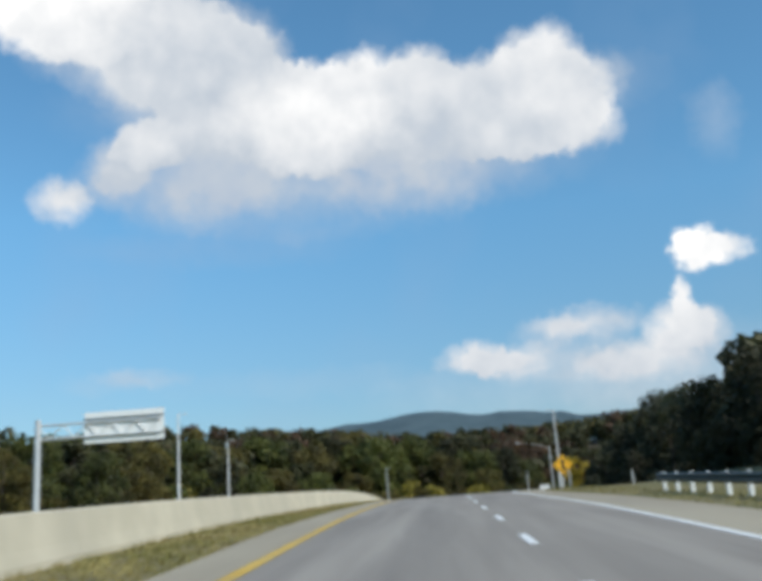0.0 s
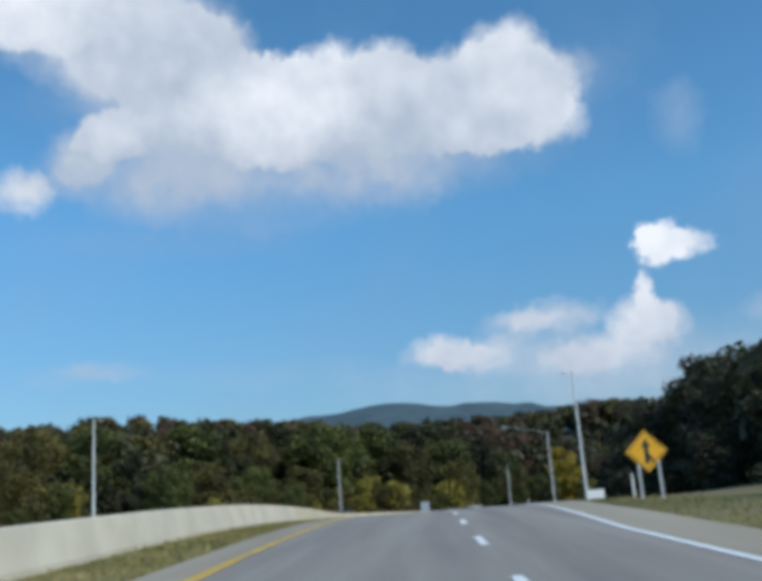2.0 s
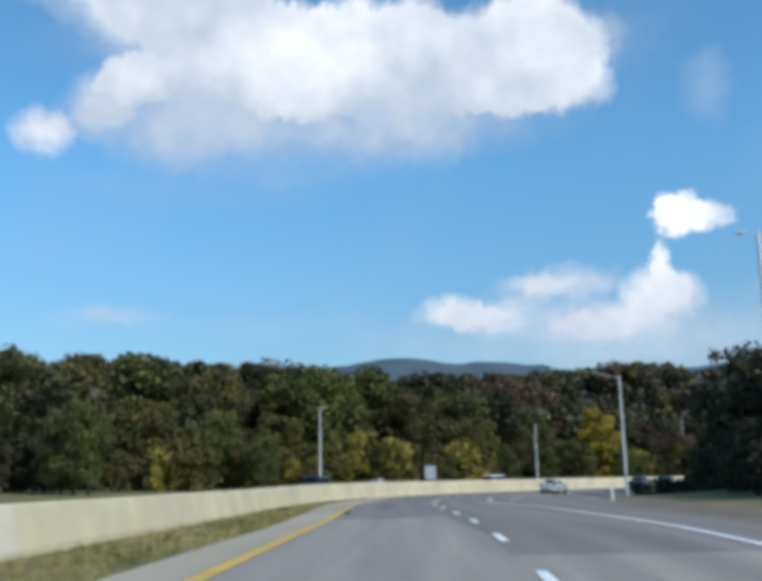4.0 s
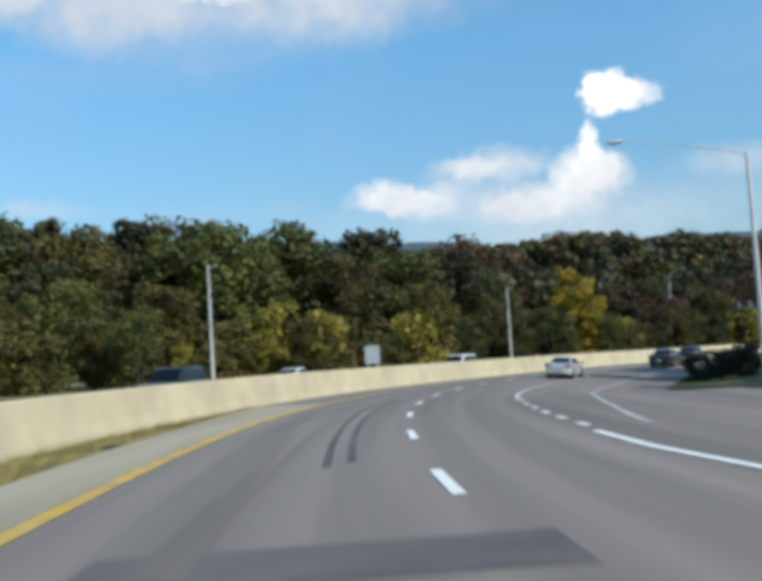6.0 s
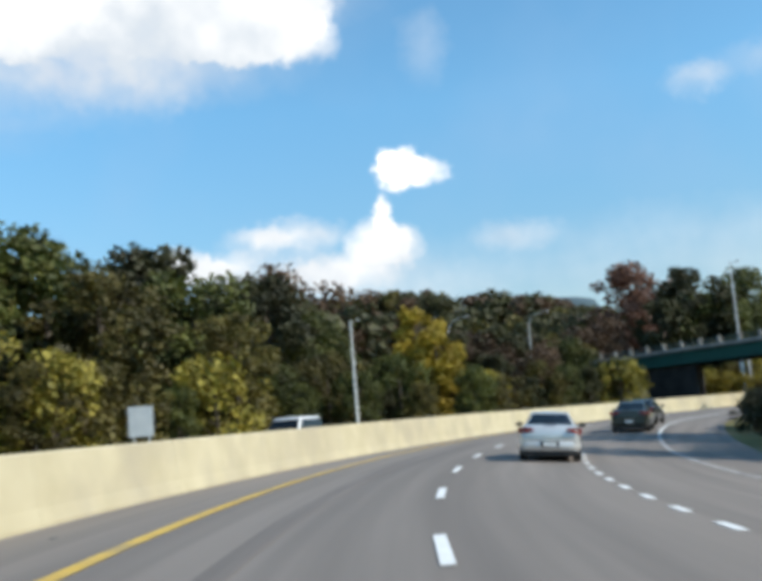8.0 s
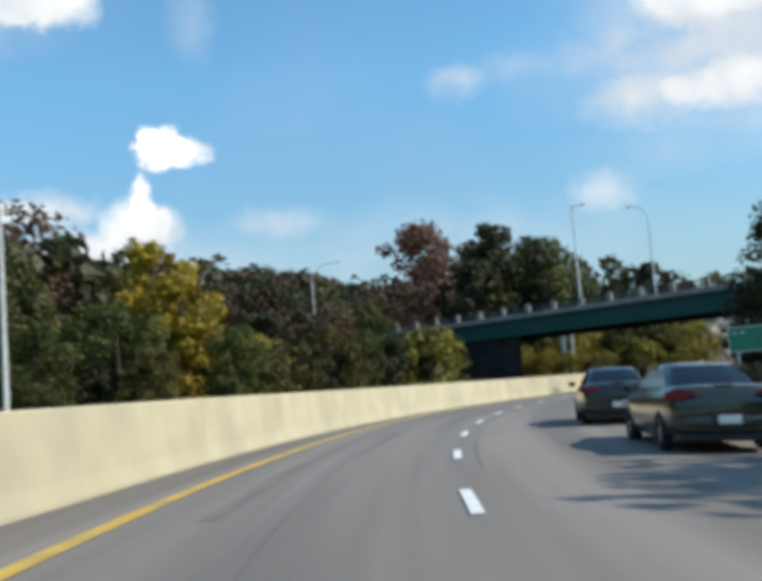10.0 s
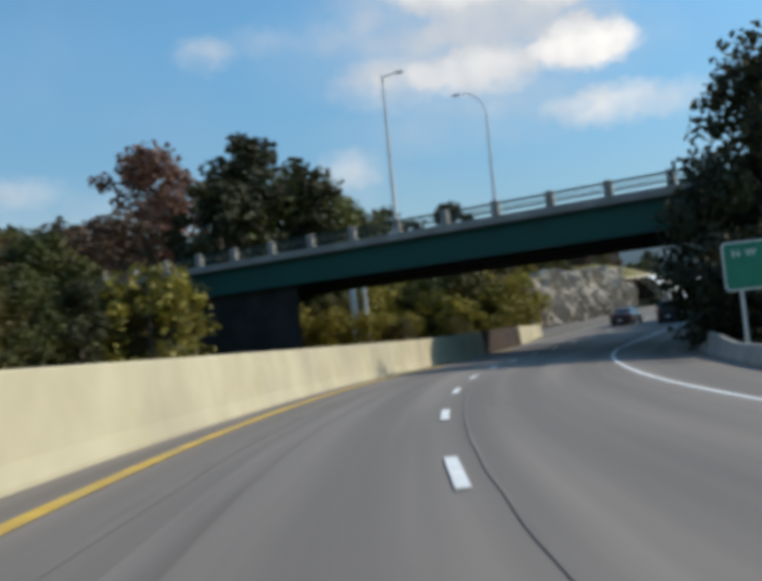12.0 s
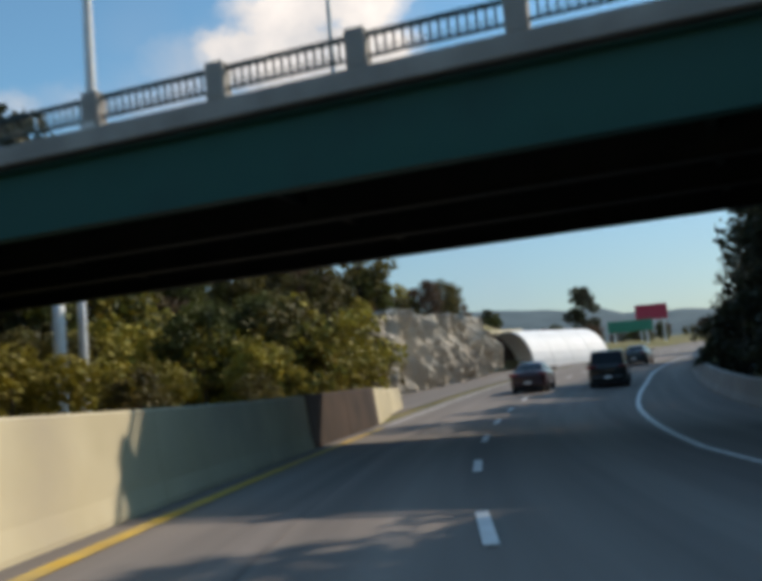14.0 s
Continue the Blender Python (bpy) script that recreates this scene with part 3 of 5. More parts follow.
# ---- trees ----
LEAF = {
    "green": leaf_material("green_leaves", (0.036, 0.047, 0.010), (0.116, 0.124, 0.022)),
    "olive": leaf_material("olive_leaves", (0.052, 0.044, 0.010), (0.150, 0.122, 0.024)),
    "dull": leaf_material("dull_green_leaves", (0.027, 0.029, 0.011), (0.075, 0.073, 0.025)),
    "russet": leaf_material("russet_leaves", (0.050, 0.030, 0.018), (0.128, 0.074, 0.038)),
    "red": leaf_material("faded_red_leaves", (0.140, 0.063, 0.041), (0.266, 0.140, 0.098)),
    "gold": leaf_material("golden_leaves", (0.209, 0.154, 0.014), (0.419, 0.307, 0.028), 0.12),
    "lime": leaf_material("yellow_green_leaves", (0.150, 0.132, 0.017), (0.375, 0.308, 0.046)),
    # leaf green darkened in colour for backlit trees and shrubs on the right
    "dark": leaf_material("shaded_green_leaves", (0.022, 0.024, 0.011), (0.054, 0.056, 0.022)),
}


def leaf_cloud(rng, blobs, count, size, tumble=0.38):
    """Many small tilted leaf clumps over a set of balls: vertices and faces."""
    b = np.array(blobs)
    w = b[:, 3] ** 2
    pick = rng.choice(len(b), count, p=w / w.sum())
    d = rng.normal(size=(count, 3))
    d /= np.linalg.norm(d, axis=1, keepdims=True)
    r = b[pick, 3] * (0.42 + 0.68 * rng.random(count) ** 0.7)
    c = b[pick, :3] + d * r[:, None] * (1, 1, 0.85)
    nrm = d + rng.normal(size=(count, 3)) * tumble
    nrm /= np.linalg.norm(nrm, axis=1, keepdims=True)
    a = np.cross(nrm, rng.normal(size=(count, 3)))
    a /= np.linalg.norm(a, axis=1, keepdims=True)
    e = np.cross(nrm, a)
    s = size * (0.6 + 0.9 * rng.random(count))[:, None]
    k = s * (0.5 + 0.4 * rng.random(count))[:, None]
    fold = nrm * s * 0.3
    v = np.stack([c - a * s, c - e * k + fold, c + a * s * 0.9, c + e * k * 1.1 + fold], 1).reshape(-1, 3)
    f = np.arange(count * 4).reshape(-1, 4)
    return v, f


SHAPES = {  # crown from, widest height, radius, number of balls
    "round": (0.16, 0.55, 0.36, 26), "tall": (0.14, 0.5, 0.27, 24), "bush": (0.02, 0.42, 0.48, 18), "wide": (0.22, 0.6, 0.42, 30), "cone": (0.10, 0.30, 0.30, 34)}


def tree_source(shape, leaf, seed):
    """One tree of 10 m: a tapered trunk with limbs, and a crown of leaf clumps."""
    rng = np.random.default_rng(seed)
    low, mid, rad, balls = SHAPES[shape]
    blobs = []
    balls = int(balls * 1.7)
    for k in range(balls):
        h = low + (0.97 - low) * (k + rng.random()) / balls
        span = rad * math.sqrt(max(0.04, 1 - ((h - mid) / (1.02 - mid if h > mid else mid - low + 0.12)) ** 2))
        a, q = rng.random() * 6.283, span * (0.2 + 0.78 * rng.random() ** 0.7)
        size = 10 * rad * (0.15 + 0.25 * rng.random())
        blobs.append((10 * q * math.cos(a), 10 * q * math.sin(a), 10 * h - size * 0.45, size))
    blobs.append((0, 0, 9.0, 10 * rad * 0.26))
    fine = shape in ("cone", "tall") and leaf == "dark"
    count, size = (9000, 0.125) if fine else (1500, 0.32) if shape == "bush" else (5600, 0.165)
    v, f = leaf_cloud(rng, blobs, count, size, 0.7)
    crown = bpy.data.meshes.new("crown")
    crown.from_pydata(v.tolist(), [], f.tolist())
    crown.materials.append(LEAF[leaf])
    bm = bmesh.new()
    tube(bm, [(0, 0, -0.4), (0.05, 0.02, 2.0), (-0.05, 0.1, 5.0), (0.05, 0, 8.2)], [0.24, 0.19, 0.13, 0.04], 8)
    for k in range(9):
        bx, by, bz, _ = blobs[int(rng.integers(len(blobs) - 1))]
        z = max(1.2, bz - 2.2)
        tube(bm, [(0, 0, z), (bx * 0.55, by * 0.55, z + 0.9), (bx, by, bz)], [0.09, 0.06, 0.02], 5)
    trunk = bpy.data.meshes.new("trunk")
    bm.to_mesh(trunk)
    bm.free()
    trunk.materials.append(M["bark"])
    return trunk, crown


KINDS = {"g": ("round", "green", "green broad-leaved tree at the edge of the wood", "tree"), "o": ("round", "olive", "olive-green autumn tree at the edge of the wood", "tree"),
         "b": ("tall", "dull", "dull dark green tall tree in the wood", "tree"), "r": ("wide", "russet", "brownish russet autumn tree in the wood", "tree"),
         "e": ("round", "red", "thinning tree with faded red leaves", "tree"), "y": ("tall", "gold", "golden yellow autumn tree beside the highway", "tree"),
         "l": ("bush", "lime", "yellow-green shrubby tree beside the highway", "tree"), "d": ("wide", "dark", "tree on the roadside bank with shade painted into its leaves", "tree"),
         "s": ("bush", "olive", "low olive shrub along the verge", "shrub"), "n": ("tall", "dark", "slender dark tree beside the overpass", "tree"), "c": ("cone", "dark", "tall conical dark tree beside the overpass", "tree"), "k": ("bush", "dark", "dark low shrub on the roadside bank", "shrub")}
SOURCES = {}


def ground_at(x, y):
    return float(terrain(np.array([x], float), np.array([y], float))[0])


def plant(x, y, top, kind, wide=1.0):
    """A tree whose tip stands at the height top."""
    shape, leaf, label, cat = KINDS[kind]
    seed = random.randrange(3)
    key = (kind, seed)
    if key not in SOURCES:
        SOURCES[key] = tree_source(shape, leaf, hash_seed(kind) + seed)
    trunk, crown = SOURCES[key]
    z = ground_at(x, y)
    h = max(1.5, (top - z)) / 10
    ob = thing("shrub" if cat == "shrub" else "tree", Matrix.LocRotScale((x, y, z), Euler((0, 0, random.random() * 6.28)), (h * wide, h * wide, h)), label, cat, "roadside trees")
    link_mesh("trunk", trunk, None, ob)
    link_mesh("crown", crown, None, ob)
    return ob


def hash_seed(kind):
    return 100 + 10 * "gobreyldsknc".index(kind)


WOOD_LEFT = [(-39.6, 113.9, 19, "g"), (-36.1, 118.5, 19, "g"), (-33.7, 123.5, 19, "b"), (-27.5, 118.0, 17, "o"), (-25.1, 128.9, 19.5, "b"), (-21.3, 132.7, 20, "o"), (-17.2, 127.3, 18.5, "g"),
             (-13.2, 137.9, 17, "o"), (-7.4, 137.3, 19, "g"), (-2.9, 128.5, 14, "o"), (0.3, 142.5, 19, "b"), (4.1, 138.5, 15, "g"), (6.7, 128.3, 10.5, "o"), (14.8, 165.8, 19.5, "r")]
WOOD_LEFT += [(-32.9, 100.5, 11.4, "o"), (-26.3, 104.8, 10.2, "g"), (-19.6, 112.6, 10.2, "o"), (-9.0, 116.2, 8, "l"), (-5.9, 114.4, 6.5, "o"), (-45, 106, 17, "o"), (-48, 96, 17, "g"), (-30, 112, 13, "b")]
WOOD_MID = [(8.1, 154.9, 15.3, "b"), (11.0, 143.6, 15.8, "b"), (14.9, 149.2, 13.3, "g"), (21.7, 163.2, 14.0, "r"), (26.9, 167.2, 13.5, "r"), (27.9, 153.5, 13.5, "y"), (28.6, 149.4, 10.2, "y"),
            (38.7, 166.8, 11.5, "r"), (44.7, 172.0, 11.5, "b"), (51.7, 180.0, 11.5, "r"), (53.5, 173.7, 10.5, "g"), (61.3, 181.0, 11.5, "r"), (84.3, 208.4, 26, "e"), (77.8, 180.8, 20.9, "b"), (107.8, 211.1, 24.8, "g")]
WOOD_MID += [(22.7, 142.5, 7.4, "g"), (15.3, 138.0, 7.7, "o"), (9.4, 134.7, 7.4, "g"), (4.4, 137.0, 9.6, "b"), (36.3, 153.9, 7.8, "b"), (43, 158, 8.5, "r"), (33, 160, 11, "b"), (19, 152, 10, "o")]
WOOD_FAR = [(-61.1, 87.7, 15.5, "b"), (-51.7, 80.9, 16, "o"), (-53.4, 106.9, 17.5, "b"), (-53.3, 133.2, 21.5, "b"), (-45.2, 135.4, 21, "r"), (-38.8, 141.9, 20.5, "g"), (-49.7, 35.5, 12, "g"),
            (-40.8, 33.8, 9.5, "g"), (-47.7, 25.4, 9.5, "o"), (-37.7, 83.6, 11.5, "b"), (-30.9, 73.5, 8.8, "g"), (-44, 62, 12, "o"), (-50, 50, 13, "b"), (-58, 68, 16, "g"), (-62, 40, 13, "b")]
WOOD_LATE = [(42.0, 168.5, 12.5, "b"), (44.5, 169.8, 11, "b"), (50.7, 179.3, 12, "b"), (55.1, 182.9, 12.3, "o"), (57.8, 181.7, 10.5, "l"), (63.7, 184.4, 13.4, "r"), (87.1, 180.3, 14.6, "g"),
             (79.8, 179.9, 16.2, "g"), (70.4, 176.8, 15.8, "b"), (53.6, 159.1, 6.6, "l"), (53.2, 161.7, 6.0, "o"), (104.9, 183.8, 16.2, "b"), (47.2, 160.2, 5.7, "b"), (38, 160, 7, "b")]
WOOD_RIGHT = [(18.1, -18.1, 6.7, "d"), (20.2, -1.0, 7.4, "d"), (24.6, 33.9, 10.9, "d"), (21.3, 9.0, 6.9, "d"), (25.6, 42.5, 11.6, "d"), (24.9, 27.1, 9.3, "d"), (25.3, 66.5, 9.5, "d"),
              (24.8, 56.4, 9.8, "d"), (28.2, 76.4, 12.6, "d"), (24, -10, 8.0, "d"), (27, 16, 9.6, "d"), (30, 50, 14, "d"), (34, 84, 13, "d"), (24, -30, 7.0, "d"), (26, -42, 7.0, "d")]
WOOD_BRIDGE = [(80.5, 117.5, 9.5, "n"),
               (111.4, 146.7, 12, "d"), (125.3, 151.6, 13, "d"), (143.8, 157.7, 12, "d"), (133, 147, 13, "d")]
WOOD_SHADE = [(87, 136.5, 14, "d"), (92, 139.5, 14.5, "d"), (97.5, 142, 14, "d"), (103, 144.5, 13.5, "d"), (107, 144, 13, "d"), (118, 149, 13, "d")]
WOOD_BEYOND = [(87.7, 178.9, 9, "l"), (91.6, 181.6, 10, "o"), (95.1, 181.0, 10.5, "g"), (100.0, 181.7, 11.5, "o"), (105.7, 182.5, 12, "o"), (109.6, 183.7, 12.9, "r"), (117.1, 188.6, 14, "r"),
               (127.7, 196.8, 13.7, "o"), (147.8, 206.9, 13.8, "l"), (187, 209, 14.5, "b"), (201, 199, 17.5, "b"), (92.1, 172.0, 7.6, "g"), (81.5, 172.9, 6, "l"), (87.7, 172.3, 7, "g"), (76.8, 172.6, 5.5, "o")]
for row in (WOOD_LEFT, WOOD_MID, WOOD_FAR, WOOD_LATE, WOOD_RIGHT, WOOD_BRIDGE, WOOD_SHADE, WOOD_BEYOND):
    for x, y, top, kind in row:
        plant(x, y, top, kind, 0.92 + 0.3 * random.random())

plant(67.5, 131.7, 12.4, "c", 1.2)
plant(67.2, 134.6, 8.0, "d", 0.7)

# shrubs that close the foot of the wood and the verges
EDGE = [(-75, 0), (-52, 28), (-40, 60), (-34, 84), (-24, 102), (-8, 116), (6, 126), (18, 136), (32, 146), (42, 154), (52, 160)]


def edge_point(u):
    k = min(int(u), len(EDGE) - 2)
    a, b = Vector(EDGE[k]), Vector(EDGE[k + 1])
    return a.lerp(b, u - k)


for k in range(64):
    p = edge_point((k + random.random()) / 64 * (len(EDGE) - 1.01))
    x, y = p.x + random.uniform(-3.5, 2.5), p.y + random.uniform(-1.5, 4.5)
    plant(x, y, ground_at(x, y) + random.uniform(3.2, 6.8), random.choice("sslgob"))
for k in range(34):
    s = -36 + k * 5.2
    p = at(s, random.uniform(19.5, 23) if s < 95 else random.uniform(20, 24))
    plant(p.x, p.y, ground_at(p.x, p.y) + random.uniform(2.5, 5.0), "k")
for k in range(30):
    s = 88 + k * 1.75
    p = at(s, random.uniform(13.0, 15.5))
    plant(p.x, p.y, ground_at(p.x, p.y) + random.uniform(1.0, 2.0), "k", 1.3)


for k in range(46):
    p = at(188 + 30 * random.random(), random.uniform(-24, -6.5))
    plant(p.x, p.y, ground_at(p.x, p.y) + random.uniform(2.2, 4.8), random.choice("lllsyol"))
for k in range(26):
    p = at(210 + 55 * random.random(), random.uniform(-24, -13))
    plant(p.x, p.y, ground_at(p.x, p.y) + random.uniform(2.5, 6.0), random.choice("soorgr"))

for k in range(60):
    p = at(262 + 140 * random.random(), random.uniform(-34, -12))
    plant(p.x, p.y, ground_at(p.x, p.y) + random.uniform(1.8, 3.6), random.choice("sgobr"))
for k in range(24):
    p = at(270 + 140 * random.random(), random.uniform(13, 30))
    plant(p.x, p.y, ground_at(p.x, p.y) + random.uniform(3, 5.5), random.choice("dgb"))


def far_woods():
    """The depth of the wood behind its edge, as one body of crowns."""
    rng = np.random.default_rng(5)
    vs, fs, n = [], [], 0
    def add(x, y, h, r):
        nonlocal n
        z = ground_at(x, y)
        blobs = [(x + rng.normal() * r * 0.45, y + rng.normal() * r * 0.45, z + h * q, r * (0.75 - 0.35 * q)) for q in (0.2, 0.4, 0.55, 0.7, 0.85)]
        v, f = leaf_cloud(rng, blobs, 420, 0.62)
        vs.append(v), fs.append(f + n)
        n += len(v)
    for k in range(150):
        u = rng.random() * (len(EDGE) - 1.01)
        p = edge_point(u)
        nx, ny = -0.55 - 0.2 * rng.random(), 0.8
        d = 16 + 46 * rng.random()
        add(p.x + nx * d, p.y + ny * d, 10.5 + 5 * rng.random(), 4.2 + 1.5 * rng.random())
    for k in range(60):
        x, y = 55 + 100 * rng.random(), 0
        y = 205 + 0.18 * (x - 55) + 45 * rng.random()
        add(x, y, 11 + 6 * rng.random(), 4.5 + 1.5 * rng.random())
    for k in range(90):
        s = -60 + 290 * rng.random()
        if 118 < s < 182:
            continue
        p = at(s, 26 + 6 * rng.random()) if s < 160 else at(s, 17 + 8 * rng.random())
        add(p.x, p.y, (7.5 if s < 160 else 9.5) + 3 * rng.random(), 3.4 + 1.2 * rng.random())
    me = bpy.data.meshes.new("woods")
    me.from_pydata(np.concatenate(vs).tolist(), [], np.concatenate(fs).tolist())
    me.materials.append(LEAF["dull"])
    tagged(link_mesh("woods", me, None), "dense mixed autumn woodland behind the first trees", "woods", kind="stuff")


far_woods()


def far_ridge():
    """A long wooded ridge far off."""
    # distance haze is mixed into the forest colour as blue
    m = material("hazed_ridge_forest", (0.05, 0.085, 0.10), (0.075, 0.115, 0.13), scale=0.03, rough=1.0, bump=0.5, bump_scale=0.05)
    az = np.radians(np.arange(60, -100, -1.0))
    vs, fs = [], []
    for i, a in enumerate(az):
        g = math.degrees(a)
        top = 91 + 42 * math.exp(-((g + 4) / 13) ** 2) + 12 * math.sin(g * 0.21) + 5 * noise.noise((g * 0.3, 0, 0))
        if g < -25:
            top *= 0.75
        for d, z in ((700, -4), (860, top * 0.6), (980, top), (1300, -4)):
            w = 3 * noise.noise((g * 0.8, d, 2))
            vs.append((-math.sin(a) * d, math.cos(a) * d, z + w))
    for i in range(len(az) - 1):
        for j in range(3):
            k = i * 4 + j
            fs.append((k, k + 1, k + 5, k + 4))
    me = bpy.data.meshes.new("ridge")
    me.from_pydata(vs, [], fs)
    smooth(me)
    tagged(link_mesh("backdrop_ridge", me, m), "wooded ridge on the horizon, haze painted into its blue-green", "hill", kind="structure")


far_ridge()


def far_hill():
    """A wooded hill some hundreds of metres beyond the bend: a mound and its crowns."""
    rng = np.random.default_rng(8)
    crest = [(-330, 330, 36), (-250, 390, 53), (-190, 410, 60), (-150, 425, 65), (-110, 435, 61), (-70, 445, 59), (-30, 450, 53), (10, 442, 52), (54, 431, 51), (85, 424, 53), (117, 417, 52), (150, 402, 46), (176, 392, 38), (210, 375, 30), (240, 350, 24), (290, 320, 16)]
    cx, cy, cz = (np.array(q, float) for q in zip(*crest))
    def spot(u, v):
        """u along the crest, v from its foot on this side (-1) over the top (0) to the far foot (1)."""
        x, y, z = (float(np.interp(u, np.arange(len(cx)), q)) for q in (cx, cy, cz))
        r = 95 if v < 0 else 60
        x, y = x + 0.25 * r * v, y + 0.97 * r * v
        return x, y, (z - 11) * (0.5 + 0.5 * math.cos(math.pi * v)) - 1
    us, vs = np.linspace(0, len(cx) - 1, 70), np.linspace(-1, 1, 17)
    pts = [spot(u, v) for u in us for v in vs]
    fs = [(i * 17 + j, (i + 1) * 17 + j, (i + 1) * 17 + j + 1, i * 17 + j + 1) for i in range(69) for j in range(16)]
    me = bpy.data.meshes.new("hill")
    me.from_pydata(pts, [], fs)
    smooth(me)
    tagged(link_mesh("backdrop_hill", me, M["forest_floor"]), "low wooded hill behind the bend of the road", "hill", kind="structure")
    for leaf, share in (("russet", 190), ("dull", 420), ("olive", 110)):
        va, fa, n = [], [], 0
        for k in range(share):
            u, v = rng.random() * (len(cx) - 1), -0.85 * rng.random() ** 1.3 + 0.06
            x, y, z = spot(u, v)
            h, r = 9 + 4 * rng.random(), 3.6 + 2.2 * rng.random()
            blobs = [(x + rng.normal() * r * 0.4, y + rng.normal() * r * 0.4, z + h * q, r * (0.95 - 0.4 * q)) for q in (0.3, 0.5, 0.65, 0.78, 0.8)]
            a, f = leaf_cloud(rng, blobs, 240, 0.95)
            va.append(a), fa.append(f + n)
            n += len(a)
        me = bpy.data.meshes.new("woods")
        me.from_pydata(np.concatenate(va).tolist(), [], np.concatenate(fa).tolist())
        me.materials.append(LEAF[leaf])
        tagged(link_mesh("woods", me, None), "dense %s crowns on the far hill" % {"russet": "brownish russet", "dull": "dark green", "olive": "olive-green"}[leaf], "woods", kind="stuff")


M["forest_floor"] = material("forest_floor", (0.03, 0.026, 0.018), (0.06, 0.048, 0.03), scale=0.15, rough=1.0, bump=0.4, bump_scale=0.4)
far_hill()


# ---- rock cut beyond the overpass ----
def rock_cut():
    a, b = at(212, -6.5), at(242, -7.6)
    a.z = b.z = 0
    d = (b - a).normalized()
    out = Vector((d.y, -d.x, 0))
    nx, nz = 130, 26
    vs, fs = [], []
    for i in range(nx + 1):
        u = i / nx
        h = 6.0 * min(1, 0.25 + u * 6) * (1 - 0.25 * u) + 0.9 * noise.noise((u * 14, 3, 0)) + 0.4 * noise.noise((u * 45, 5, 0))
        for j in range(nz + 1):
            w = j / nz
            p = a.lerp(b, u)
            q = (u * 30, w * 6, 1.3)
            bulge = 0.9 * noise.noise((q[0] * 0.7, q[1] * 0.35, 0)) + 0.55 * noise.noise((q[0] * 2.1, q[1] * 0.7, 4)) + 0.28 * noise.noise((q[0] * 5, q[1] * 2, 9))
            bulge += 1.3 * abs(noise.noise((q[0] * 1.0 + w * 1.2, 0.3 + w * 0.5, 7))) + 0.8 * abs(noise.noise((q[0] * 2.6 + w * 2.0, w * 0.8, 17)))
            p = p + out * (bulge - w * 1.6)
            p.z = 0.6 + 2.6 * u + h * w
            vs.append(p)
    for i in range(nx):
        for j in range(nz):
            k = i * (nz + 1) + j
            fs.append((k, k + nz + 1, k + nz + 2, k + 1))
    back = len(vs)
    for i in range(nx + 1):
        vs.append(vs[i * (nz + 1) + nz] - out * 3.5 - Vector((0, 0, 0.8)))
    for i in range(nx):
        k = i * (nz + 1) + nz
        fs.append((k, k + nz + 1, back + i + 1, back + i))
    me = bpy.data.meshes.new("rock")
    me.from_pydata(vs, [], fs)
    tagged(link_mesh("rock_face", me, M["rock"]), "pale jagged blasted rock face beside the road", "rock face", kind="structure")


rock_cut()
for k in range(16):
    p = at(205 + 9 * random.random(), random.uniform(-13, -7.6))
    plant(p.x, p.y, ground_at(p.x, p.y) + random.uniform(3.5, 6.2), random.choice("sloos"), 1.1)


def retaining_wall():
    """A dark masonry retaining wall with a pale coping between the rock and the shelter."""
    wall = thing("retaining_wall", Matrix(), "dark masonry retaining wall with a pale concrete coping", "wall", kind="structure")
    low = lambda q: [(-10.0, -0.3), (-10.1, 3.6), (-10.8, 3.6), (-10.8, -0.3)]
    cap = lambda q: [(-9.9, 3.604), (-9.9, 3.95), (-10.95, 3.95), (-10.95, 3.604)]
    sweep("masonry", 240, 256, low, M["shade_and_masonry"], wall)
    sweep("coping", 239.5, 256.5, cap, M["concrete"], wall)


retaining_wall()


